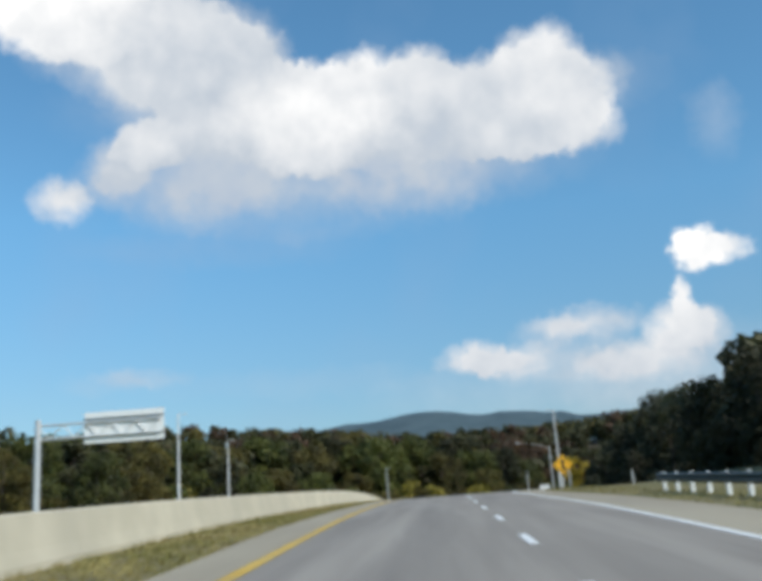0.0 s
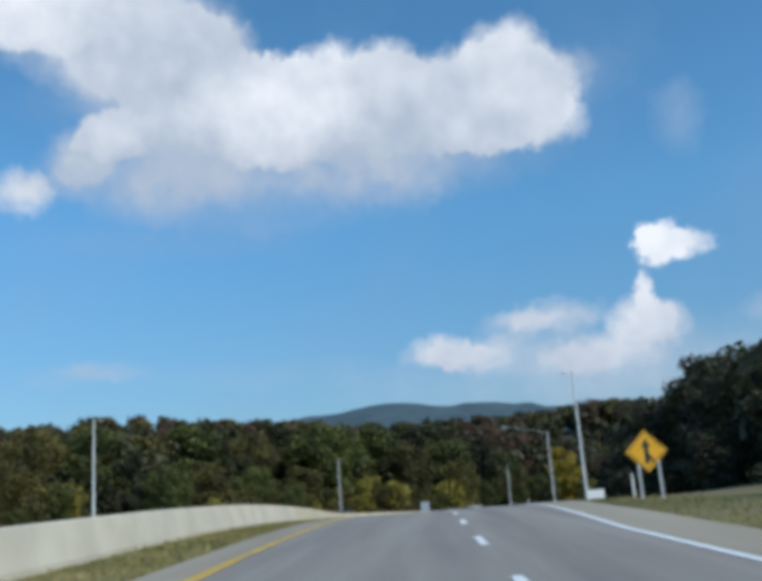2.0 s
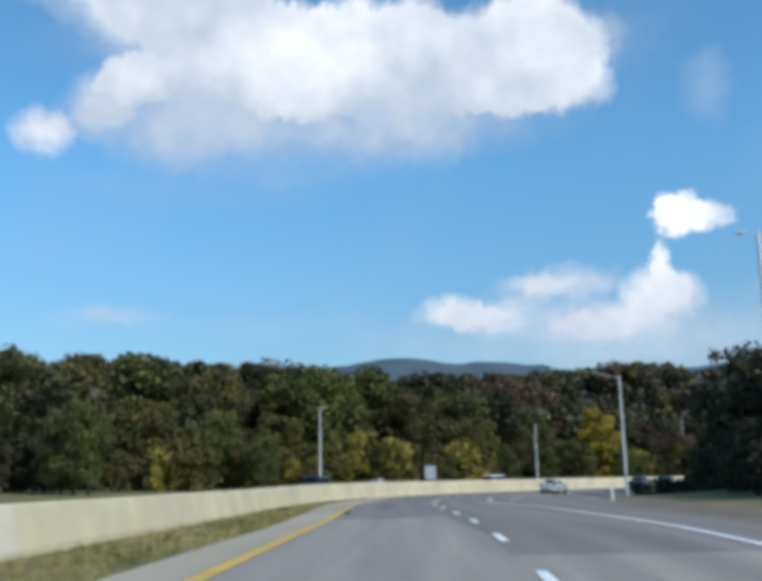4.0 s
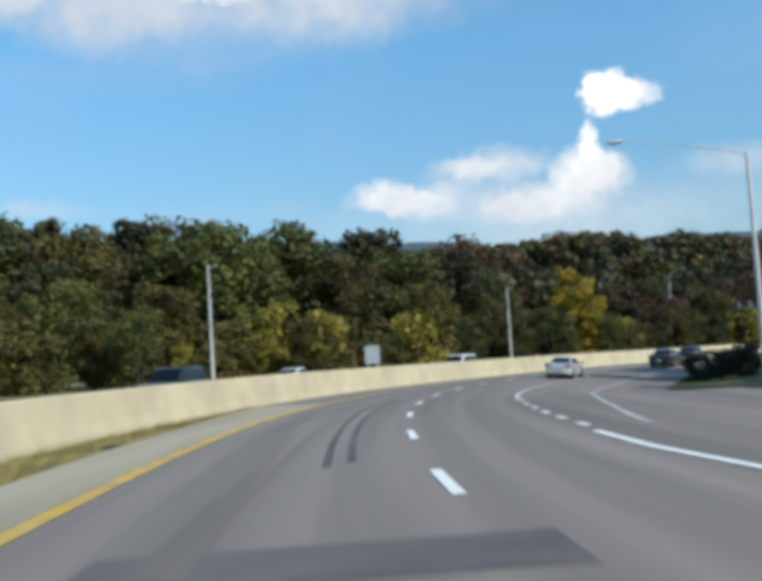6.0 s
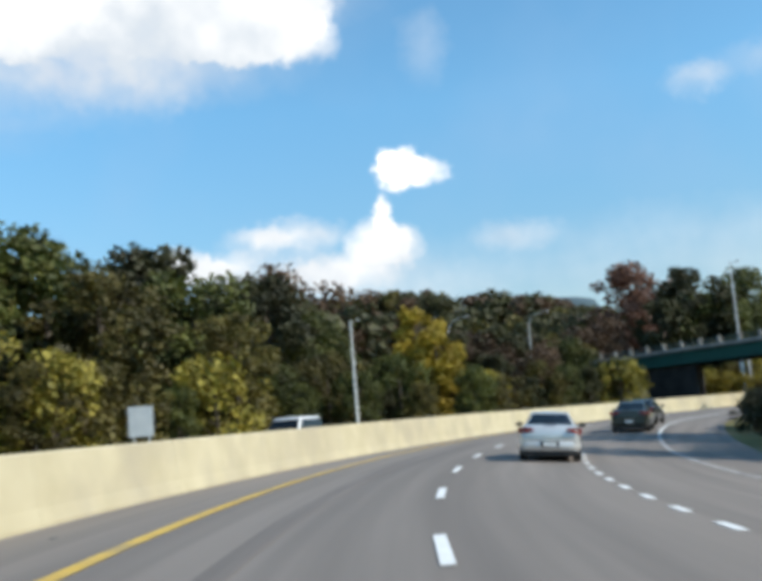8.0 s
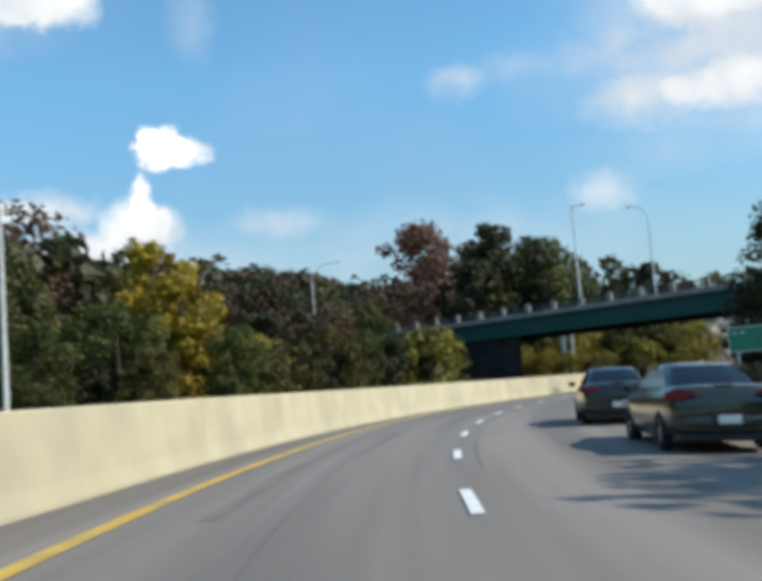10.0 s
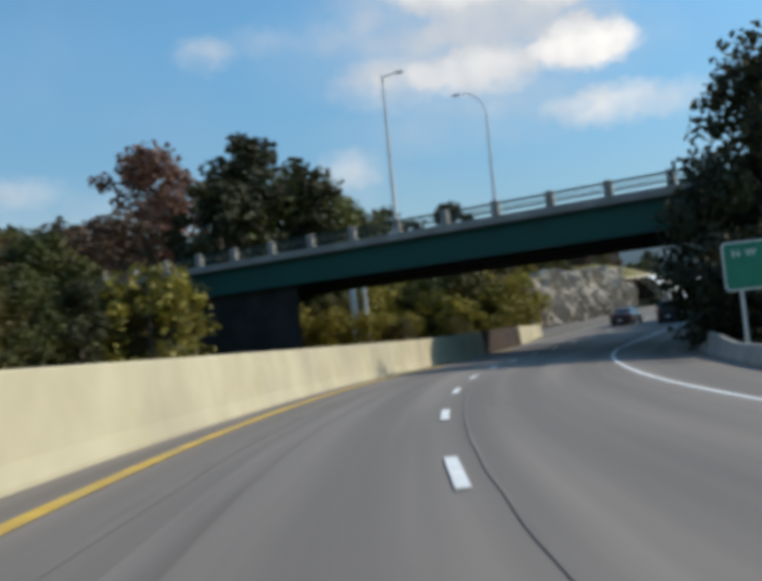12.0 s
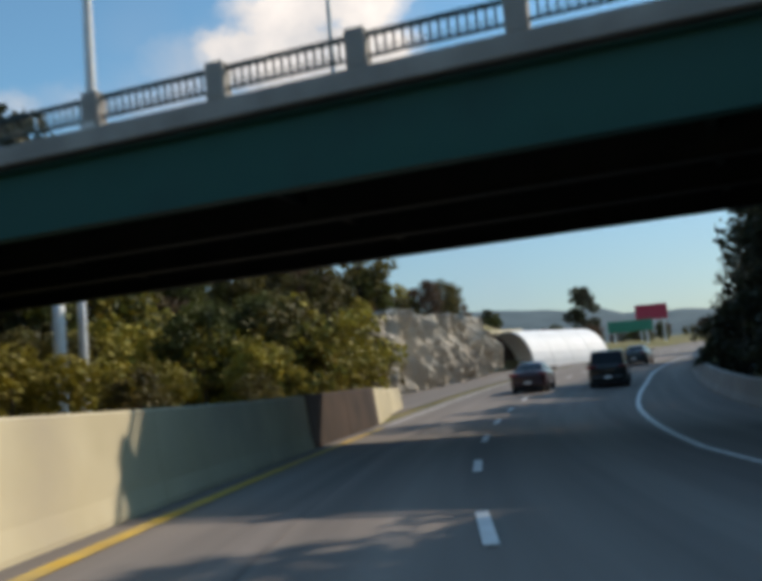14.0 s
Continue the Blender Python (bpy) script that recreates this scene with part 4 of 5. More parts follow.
# ---- lamp posts ----
def lamp_post(x, y, z, height, turn, arm=4.4, climb=2.0, name="street_lamp", label="tall pale steel street lamp with a long curved arm"):
    lamp = thing(name, Matrix.Translation((x, y, z)) @ pose(0, 0, 0, 0, 0, turn), label, "street lamp", "street lamps along the highway")
    bm = bmesh.new()
    tube(bm, [(0, 0, 0), (0, 0, height * 0.5), (0, 0, height)], [0.115, 0.085, 0.055], 12)
    part("pole", bm, M["pale_steel"], lamp)
    bm = bmesh.new()
    box(bm, -0.2, 0.2, -0.2, 0.2, -0.05, 0.12, 0.02)
    part("base_plate", bm, M["pale_steel"], lamp)
    big = 0.45 if arm < 0.8 else 0.75
    bm = bmesh.new()
    bend = [(arm * (1 - math.cos(a)), 0, height - 0.15 + climb * math.sin(a)) for a in np.linspace(0.001, math.pi / 2, 9)]
    thin = [(arm * math.sin(a), 0, height - 0.15 + climb * math.sin(a) ** 0.75) for a in np.linspace(0.001, math.pi / 2, 9)]
    davit = 0.8 < arm < 3
    tube(bm, bend if davit else thin, [(0.05 if davit else 0.022) - (0.02 if davit else 0.009) * k / 8 for k in range(9)], 8)
    part("arm", bm, M["pale_steel"], lamp)
    bm = bmesh.new()
    bmesh.ops.create_uvsphere(bm, u_segments=12, v_segments=8, radius=1, matrix=Matrix.LocRotScale((arm + 0.3 * big, 0, height + climb - 0.17), None, (0.42 * big, 0.17 * big, 0.1 * big)))
    head = part("lamp_head", bm, M["pale_steel"], lamp, "flat oval lamp head")
    bm = bmesh.new()
    bmesh.ops.create_uvsphere(bm, u_segments=10, v_segments=6, radius=1, matrix=Matrix.LocRotScale((arm + 0.36 * big, 0, height + climb - 0.17 - 0.07 * big), None, (0.22 * big, 0.12 * big, 0.08 * big)))
    part("lens", bm, M["white_paint"], head)
    return lamp


for x, y, h, turn, arm in ((-21.3, 0.7, 8.0, 0, 0.4), (-23.8, 27.4, 8.5, 0, 0.4), (-11.8, 94, 9.2, -15, 0.4), (14.5, 122.8, 8.6, -30, 0.4), (34.7, 163.8, 11.0, -40, 2.2), (45.4, 165.0, 11.4, -40, 2.2),
                           (10.45, 20.5, 8.6, 180, 0.4), (13.2, 57.1, 8.4, 165, 4.2)):
    lamp_post(x, y, ground_at(x, y) - 0.1, h, turn, arm, 1.0 if arm > 3 else 1.5 if arm > 2 else 0.12)
for along, across, turn, reach in ((-3.1, 0.09, 0, 0.9), (-1.85, 10.1, 180, 1.8)):
    p = BRIDGE @ Vector((along, across, 7.30))
    lamp_post(p.x, p.y, 7.05 if across > 5 else 7.30, 8.2 if across > 5 else 8.9, math.degrees(math.atan2(BD.y, BD.x)) + turn, reach, 1.9 if reach > 1 else 0.1, label="pale steel lamp post standing on the overpass parapet")


# ---- signs ----
M["sign_yellow"] = material("sign_yellow", (0.80, 0.40, 0.01), (0.86, 0.46, 0.02), scale=2, rough=0.4)
M["sign_green"] = material("sign_green", (0.01, 0.19, 0.115), (0.014, 0.23, 0.14), scale=2, rough=0.4)
M["sign_red"] = material("sign_red", (0.42, 0.02, 0.05), (0.5, 0.03, 0.07), scale=2, rough=0.4)
M["sign_white"] = material("sign_white", (0.78, 0.80, 0.78), (0.84, 0.85, 0.84), scale=2, rough=0.4)
M["black"] = material("black_paint", (0.012, 0.012, 0.012), (0.02, 0.02, 0.02), scale=3, rough=0.6)
M["sheet"] = material("sheet_aluminium", (0.5, 0.53, 0.55), (0.6, 0.62, 0.64), scale=1.5, rough=0.5, metal=0.3)


def plate(bm, pts, y0, y1):
    """A flat plate with the outline pts in x and z, between two depths."""
    a = [bm.verts.new((x, y0, z)) for x, z in pts]
    b = [bm.verts.new((x, y1, z)) for x, z in pts]
    bm.faces.new(a), bm.faces.new(b[::-1])
    for i in range(len(pts)):
        j = (i + 1) % len(pts)
        bm.faces.new((a[j], a[i], b[i], b[j]))


def warning_sign():
    p = at(-9.8, 10.1)
    sign = thing("warning_sign", Matrix.Translation((p.x, p.y, ground_at(p.x, p.y) - 0.4)) @ pose(0, 0, 0, 0, 0, 2), "yellow diamond warning sign with black arrow on two posts", "road sign")
    r = 0.69
    bm = bmesh.new()
    plate(bm, [(0, 1.95 - r), (r, 1.95), (0, 1.95 + r), (-r, 1.95)], -0.012, 0.0)
    board = part("board", bm, M["sign_yellow"], sign)
    bm = bmesh.new()
    q = r * 0.9
    outer, inner = [(0, -q), (q, 0), (0, q), (-q, 0)], [(0, -q + .035), (q - .035, 0), (0, q - .035), (-q + .035, 0)]
    vo = [bm.verts.new((x, -0.016, 1.95 + z)) for x, z in outer]
    vi = [bm.verts.new((x, -0.016, 1.95 + z)) for x, z in inner]
    for i in range(4):
        bm.faces.new((vo[i], vo[(i + 1) % 4], vi[(i + 1) % 4], vi[i]))
    part("border", bm, M["black"], board)
    bm = bmesh.new()
    plate(bm, [(-0.07, 1.55), (0.07, 1.55), (0.07, 2.1), (0.17, 2.08), (0, 2.36), (-0.17, 2.08), (-0.07, 2.1)], -0.02, -0.013)
    plate(bm, [(0.07, 1.72), (0.2, 1.55), (0.26, 1.6), (0.07, 1.88)], -0.02, -0.013)
    part("arrow", bm, M["black"], board, "black arrow symbol")
    for x in (-0.3, 0.36):
        bm = bmesh.new()
        box(bm, x - 0.035, x + 0.035, 0.002, 0.06, -0.3, 2.2)
        part("post", bm, M["galvanised"], sign)


def green_sign():
    p = at(158.5, 11.55)
    z = ground_at(p.x, p.y)
    sign = thing("exit_sign", Matrix.Translation((p.x, p.y, z)) @ pose(0, 0, 0, 0, 0, heading(150) - 4), "green highway sign with white border on two posts", "road sign")
    def rounded(w, h, r, cx, cz):
        return [(cx + sx * (w / 2 - r) + r * math.cos(a), cz + sz * (h / 2 - r) + r * math.sin(a)) for sx, sz, a0 in ((1, 1, 0), (-1, 1, 90), (-1, -1, 180), (1, -1, 270)) for a in [radians(a0 + 22.5 * k) for k in range(5)]]
    low, w, h = 1.85 - z, 2.6, 1.6
    bm = bmesh.new()
    plate(bm, rounded(w, h, 0.15, w / 2, low + h / 2), -0.02, 0.0)
    board = part("board", bm, M["sign_white"], sign, "white sign border")
    bm = bmesh.new()
    plate(bm, rounded(w - 0.1, h - 0.1, 0.12, w / 2, low + h / 2), -0.026, -0.0205)
    part("face", bm, M["sign_green"], board, "green sign face")
    for text, x in (("N", 0.3), ("W", 0.72)):
        cu = bpy.data.curves.new("lettering", "FONT")
        cu.body, cu.size, cu.extrude = text, 0.34, 0.003
        ob = new("lettering", cu)
        ob.data.materials.append(M["sign_white"])
        ob.parent = board
        ob.matrix_basis = Matrix.Translation((x, -0.031, low + h - 0.5)) @ pose(0, 0, 0, 90, 0, 0)
    for x in (0.5, 2.1):
        bm = bmesh.new()
        box(bm, x - 0.05, x + 0.05, 0.002, 0.1, -0.4, low + h - 0.1)
        part("post", bm, M["galvanised"], sign)


def overhead_sign():
    z = ground_at(-23.5, -20)
    sign = thing("overhead_sign", Matrix.Translation((-23.5, -20.0, -1.35)) @ pose(0, 0, 0, 0, 0, 2), "grey steel cantilever sign seen from its back", "road sign")
    bm = bmesh.new()
    tube(bm, [(0, 0, z + 0.5), (0, 0, 6.6)], [0.2, 0.17], 14)
    part("post", bm, M["galvanised"], sign)
    for zz in (5.45, 6.25):
        bm = bmesh.new()
        tube(bm, [(0, 0, zz), (7.2, 0, zz)], [0.07, 0.06], 8)
        part("chord", bm, M["galvanised"], sign)
    for k in range(10):
        bm = bmesh.new()
        tube(bm, [(0.72 * k, 0, 5.45 if k % 2 else 6.25), (0.72 * (k + 1), 0, 6.25 if k % 2 else 5.45)], [0.035, 0.035], 6)
        part("brace", bm, M["galvanised"], sign)
    bm = bmesh.new()
    box(bm, 2.7, 7.4, 0.1, 0.16, 5.05, 6.85)
    board = part("board", bm, M["sign_white"], sign, "bare aluminium back of the sign panel")
    for zz in (5.45, 6.45):
        bm = bmesh.new()
        box(bm, 2.7, 7.4, 0.04, 0.098, zz - 0.04, zz + 0.04)
        part("stiffener", bm, M["dark_steel"], board)


def small_board(x, y, low, w, h, turn, label):
    z = ground_at(x, y)
    sign = thing("roadside_sign", Matrix.Translation((x, y, z)) @ pose(0, 0, 0, 0, 0, turn), label, "road sign")
    bm = bmesh.new()
    box(bm, -w / 2, w / 2, -0.01, 0.01, low - z, low - z + h, 0.004)
    part("board", bm, M["sheet"], sign)
    for x in (-w * 0.3, w * 0.3):
        bm = bmesh.new()
        box(bm, x - 0.04, x + 0.04, 0.012, 0.08, -0.3, low - z + h - 0.1)
        part("post", bm, M["galvanised"], sign)


def marker_board():
    """A low white board beside the edge of the road."""
    p = at(-4.2, 9.2)
    sign = thing("marker_board", Matrix.Translation((p.x, p.y, ground_at(p.x, p.y))) @ pose(0, 0, 0, 0, 0, 2), "low white board on two short posts in the grass", "road sign")
    bm = bmesh.new()
    box(bm, -0.34, 0.34, -0.012, 0.012, 0.08, 0.42, 0.006)
    part("board", bm, M["sign_white"], sign)
    for x in (-0.22, 0.22):
        bm = bmesh.new()
        box(bm, x - 0.025, x + 0.025, 0.0135, 0.06, -0.2, 0.36)
        part("post", bm, M["galvanised"], sign)


def far_signs():
    for x, y, low, w, h, mat, label in ((200, 187, 10.4, 5.0, 2.4, "sign_red", "dark red roadside billboard on tall posts"), (190, 187, 8.3, 6.6, 1.7, "sign_green", "green highway guide sign far down the road")):
        z = ground_at(x, y)
        sign = thing("roadside_sign", Matrix.Translation((x, y, z)) @ pose(0, 0, 0, 0, 0, -62), label, "road sign")
        bm = bmesh.new()
        box(bm, -w / 2, w / 2, -0.05, 0.05, low - z, low - z + h, 0.02)
        part("board", bm, M[mat], sign)
        for q in (-0.36, 0.36):
            bm = bmesh.new()
            tube(bm, [(q * w, 0.2, -0.3), (q * w, 0.2, low - z + h)], [0.16, 0.16], 8)
            part("post", bm, M["galvanised"], sign)


def round_post(x, y, top, radius, mat, label):
    z = ground_at(x, y)
    post = thing("steel_post", Matrix.Translation((x, y, z)), label, "post", "posts behind the median wall")
    bm = bmesh.new()
    tube(bm, [(0, 0, -0.4), (0, 0, top - z)], [radius, radius], 20)
    part("shaft", bm, M[mat], post)
    bm = bmesh.new()
    tube(bm, [(0, 0, top - z), (0, 0, top - z + 0.06)], [radius * 1.08, radius * 0.8], 20)
    part("cap", bm, M["galvanised"], post)


round_post(76.8, 169.2, 6.2, 0.25, "sign_white", "thick round white post behind the median wall")
round_post(77.5, 168.6, 6.2, 0.17, "galvanised", "slimmer round grey steel post behind the median wall")
warning_sign()
green_sign()
overhead_sign()
marker_board()
small_board(0.0, 111.4, 1.5, 1.35, 1.65, -8, "blank grey back of a roadside sign behind the barrier")
far_signs()


# ---- guardrail, delineators, barrier on the inside of the bend ----
def guardrail():
    rail = thing("guardrail", Matrix(), "galvanised steel guardrail with pale posts on the verge", "guardrail")
    prof = [(0.0, 0.45), (-0.05, 0.5), (-0.05, 0.55), (0.0, 0.6), (-0.05, 0.65), (-0.05, 0.70), (0.0, 0.76), (0.015, 0.76), (-0.03, 0.69), (-0.03, 0.66), (0.015, 0.6), (-0.03, 0.54), (-0.03, 0.51), (0.015, 0.45)]
    sweep("beam", -110, -38, lambda s: [(10.3 + a, b - 0.2) for a, b in prof], M["dark_steel"], rail)
    for k in range(38):
        s = -109 + 1.9 * k
        bm = bmesh.new()
        box(bm, 0.02, 0.14, -0.06, 0.06, -0.4, 0.58, 0.01)
        ob = part("post", bm, M["sign_white"], rail)
        ob.matrix_basis = Matrix.Translation(at(s, 10.3)) @ pose(0, 0, 0, 0, 0, heading(s))


def delineator(s, lat):
    p = at(s, lat)
    post = thing("delineator_post", Matrix.Translation((p.x, p.y, ground_at(p.x, p.y))) @ pose(0, 0, 0, 0, 0, heading(s)), "white flexible delineator post on the verge", "marker post", "delineator posts")
    bm = bmesh.new()
    box(bm, -0.04, 0.04, -0.02, 0.02, -0.1, 0.9, 0.012)
    part("stake", bm, M["sign_white"], post)
    bm = bmesh.new()
    box(bm, -0.03, 0.03, -0.026, -0.021, 0.74, 0.84)
    part("reflector", bm, M["sheet"], post)


guardrail()
for s, lat in ((-6.8, 15.0), (-5.0, 10.5), (36.5, 11.9)):
    delineator(s, lat)


def inner_barrier():
    wall = thing("roadside_barrier", Matrix(), "low grey concrete barrier on the inside of the bend", "barrier", kind="structure")
    def prof(s):
        h = float(np.interp(s, [156, 161, 166, 260], [0.55, 0.75, 0.85, 0.9]))
        a = float(np.interp(s, [150, 166, 175, 260], [11.0, 11.2, 11.2, 10.6]))
        return [(a, -0.2), (a, 0.08), (a + 0.1, 0.3), (a + 0.18, h - 0.04), (a + 0.22, h), (a + 0.38, h), (a + 0.42, h - 0.04), (a + 0.6, 0.08), (a + 0.6, -0.2)]
    s = 148
    while s < 250:
        sweep("wall_panel", s + 0.015, s + 5.985, prof, M["grey_concrete"], wall)
        s += 6


inner_barrier()


def shelter():
    """A white arched storage shelter far down the road."""
    hut = thing("storage_shelter", Matrix.Translation((141, 177, rise(252) - 0.1)) @ pose(0, 0, 0, 0, 0, -20), "bright white arched storage shelter beside the highway", "shelter")
    m = material("white_fabric", (0.80, 0.80, 0.78), (0.86, 0.86, 0.84), scale=0.8, rough=0.6)
    for k in range(4):
        bm = bmesh.new()
        rings = []
        for x in (k * 2.6 - 6.4, k * 2.6 - 3.85):
            rings.append([[bm.verts.new((x, r * 3.6 * math.cos(a), r * 3.7 * math.sin(a))) for a in np.linspace(0, math.pi, 17)] for r in (1.0, 0.97)])
        for i in range(16):
            for r in (0, 1):
                q = (rings[0][r][i], rings[0][r][i + 1], rings[1][r][i + 1], rings[1][r][i])
                bm.faces.new(q if r else q[::-1])
            for e in (0, 1):
                bm.faces.new((rings[e][0][i], rings[e][0][i + 1], rings[e][1][i + 1], rings[e][1][i]))
        part("cover", bm, m, hut)


shelter()


for k in range(22):
    p = at(158 + 1.7 * k + (5.5 if k < 4 else 0), random.uniform(12.8, 16.5))
    plant(p.x, p.y, ground_at(p.x, p.y) + random.uniform(2.6, 5.0), "k", 1.2)
for k in range(12):
    p = at(204 + 4.5 * k, random.uniform(12.5, 17))
    plant(p.x, p.y, ground_at(p.x, p.y) + random.uniform(2.5, 5), "k", 1.2)


for k in range(44):
    s = 206 + 40 * random.random()
    p = at(s, random.uniform(-17, -9.5))
    plant(p.x, p.y, ground_at(p.x, p.y) + random.uniform(1.6, 3.4), random.choice("slrsr"))


# ---- marks on the road ----
def road_marks():
    dark = material("tyre_rubber_mark", (0.065, 0.059, 0.057), (0.125, 0.112, 0.106), scale=1.2, rough=0.8, coord="UV", stretch=(0.3, 4, 1), contrast=(0.3, 0.7))
    patch = material("tar_patch", (0.092, 0.082, 0.078), (0.135, 0.12, 0.112), scale=0.8, rough=0.75, coord="UV")
    track = material("tyre_track", (0.142, 0.122, 0.108), (0.222, 0.192, 0.170), scale=0.8, rough=0.85, coord="UV", stretch=(0.1, 3, 1))
    for a, start in ((1.35, 18),):
        ribbon("tyre_track", start, 260, lambda s, a=a: a + 0.06 * math.sin(s * 0.21), lambda s, a=a: a + 0.42 + 0.06 * math.sin(s * 0.17), 0.009, track, parent=road)
    seam = material("tar_seam", (0.150, 0.130, 0.115), (0.198, 0.172, 0.152), scale=1.5, rough=0.85, coord="UV", stretch=(0.3, 3, 1))
    for s0, s1, l0, l1, w in ((36, 60, 2.42, 2.12, 0.11), (36.5, 58, 2.72, 2.5, 0.11)):
        ribbon("skid_mark", s0, s1, lambda s, a=l0, b=l1, c=s0, d=s1, w=w: a + (b - a) * (s - c) / (d - c) - w / 2, lambda s, a=l0, b=l1, c=s0, d=s1, w=w: a + (b - a) * (s - c) / (d - c) + w / 2, 0.008, dark, parent=road)["label"] = "black rubber skid mark"
    for l, w, s0, s1 in ((3.89, 0.05, 104, 150), (4.36, 0.07, 141, 147), (4.62, 0.06, 141.5, 146)):
        ribbon("seam", s0, s1, lambda s, l=l, w=w: l - w / 2 + 0.02 * math.sin(s * 0.23) + 0.01 * math.sin(s * 2.3), lambda s, l=l, w=w: l + w / 2 + 0.02 * math.sin(s * 0.23), 0.005, seam, step=0.5, parent=road)["label"] = "dark sealed crack"
    ribbon("seam", 100, 150, lambda s: 0.81 + 0.02 * math.sin(s), lambda s: 1.01 + 0.02 * math.sin(s), 0.006, seam, parent=road)
    ribbon("tar_patch", 29.9, 31.1, 1.0, 4.05, 0.008, patch, step=0.55, parent=road)["label"] = "dark rectangular tar patch"


road_marks()


# ---- small litter on the verge and the shoulder ----
def scrap(s, lat, length, seed):
    rng = random.Random(seed)
    bm = bmesh.new()
    bmesh.ops.create_icosphere(bm, subdivisions=2, radius=1)
    for v in bm.verts:
        v.co *= 1 + 0.35 * noise.noise(v.co * 1.7 + Vector((seed, 0, 0)))
        v.co = Vector((v.co.x * length / 2, v.co.y * length * 0.22, v.co.z * length * 0.13))
    low = min(v.co.z for v in bm.verts)
    for v in bm.verts:
        v.co.z -= low * 0.8
    me = bpy.data.meshes.new("tyre_scrap")
    bm.to_mesh(me)
    bm.free()
    ob = link_mesh("tyre_scrap", me, M["black"])
    p = at(s, lat)
    ob.matrix_basis = Matrix.Translation((p.x, p.y, p.z - (0.06 if lat < -1.4 else 0.0))) @ pose(0, 0, 0, 0, 0, rng.uniform(0, 180))
    tagged(ob, "torn black tyre scrap lying beside the road", "litter")


for s, lat, length, seed in ((42.0, -1.75, 0.42, 1), (30.0, -2.6, 0.6, 2), (22.3, 0.25, 0.3, 3), (35.5, -2.2, 0.25, 4), (71, -1.6, 0.3, 5)):
    scrap(s, lat, length, seed)


# ---- vehicles ----
def paint(name, col, metal=0.3):
    m = material(name, col, tuple(c * 1.08 for c in col), scale=1.5, rough=0.28, metal=metal)
    m.node_tree.nodes["Principled BSDF"].inputs["Coat Weight"].default_value = 0.6
    return m


M["glass"] = material("tinted_glass", (0.004, 0.006, 0.008), (0.008, 0.011, 0.014), scale=1, rough=0.12)
M["glass"].node_tree.nodes["Principled BSDF"].inputs["Specular IOR Level"].default_value = 0.3
M["tyre"] = material("tyre_rubber", (0.015, 0.015, 0.016), (0.028, 0.028, 0.028), scale=8, rough=0.85)
M["rim"] = material("wheel_rim", (0.28, 0.29, 0.3), (0.4, 0.4, 0.41), scale=4, rough=0.4, metal=0.7)
M["tail_red"] = material("tail_light_red", (0.16, 0.006, 0.010), (0.26, 0.010, 0.014), scale=6, rough=0.6)
M["trim"] = material("black_trim", (0.016, 0.016, 0.017), (0.03, 0.03, 0.03), scale=5, rough=0.6)
BODIES = {
    "sedan": dict(st=[(-.5, .44, .78, .84), (-.488, .32, .97, .92), (-.45, .24, 1.02, .965), (-.36, .21, 1.03, .985), (-.2, .2, 1.0, 1.0), (.05, .2, .95, 1.0), (.25, .2, .95, 1.0), (.40, .21, .86, .97), (.47, .26, .75, .9), (.5, .36, .60, .76)],
                  belt=.97, low=(-.37, .27, .86), top=(-.15, .03, .60)),
    "suv": dict(st=[(-.5, .46, .92, .86), (-.488, .34, 1.08, .95), (-.45, .28, 1.10, .985), (-.3, .26, 1.10, 1.0), (0, .25, 1.08, 1.0), (.24, .25, 1.06, 1.0), (.40, .26, 1.0, .98), (.47, .3, .9, .93), (.5, .42, .75, .82)],
                belt=1.06, low=(-.485, .24, .90), top=(-.43, .08, .76)),
}


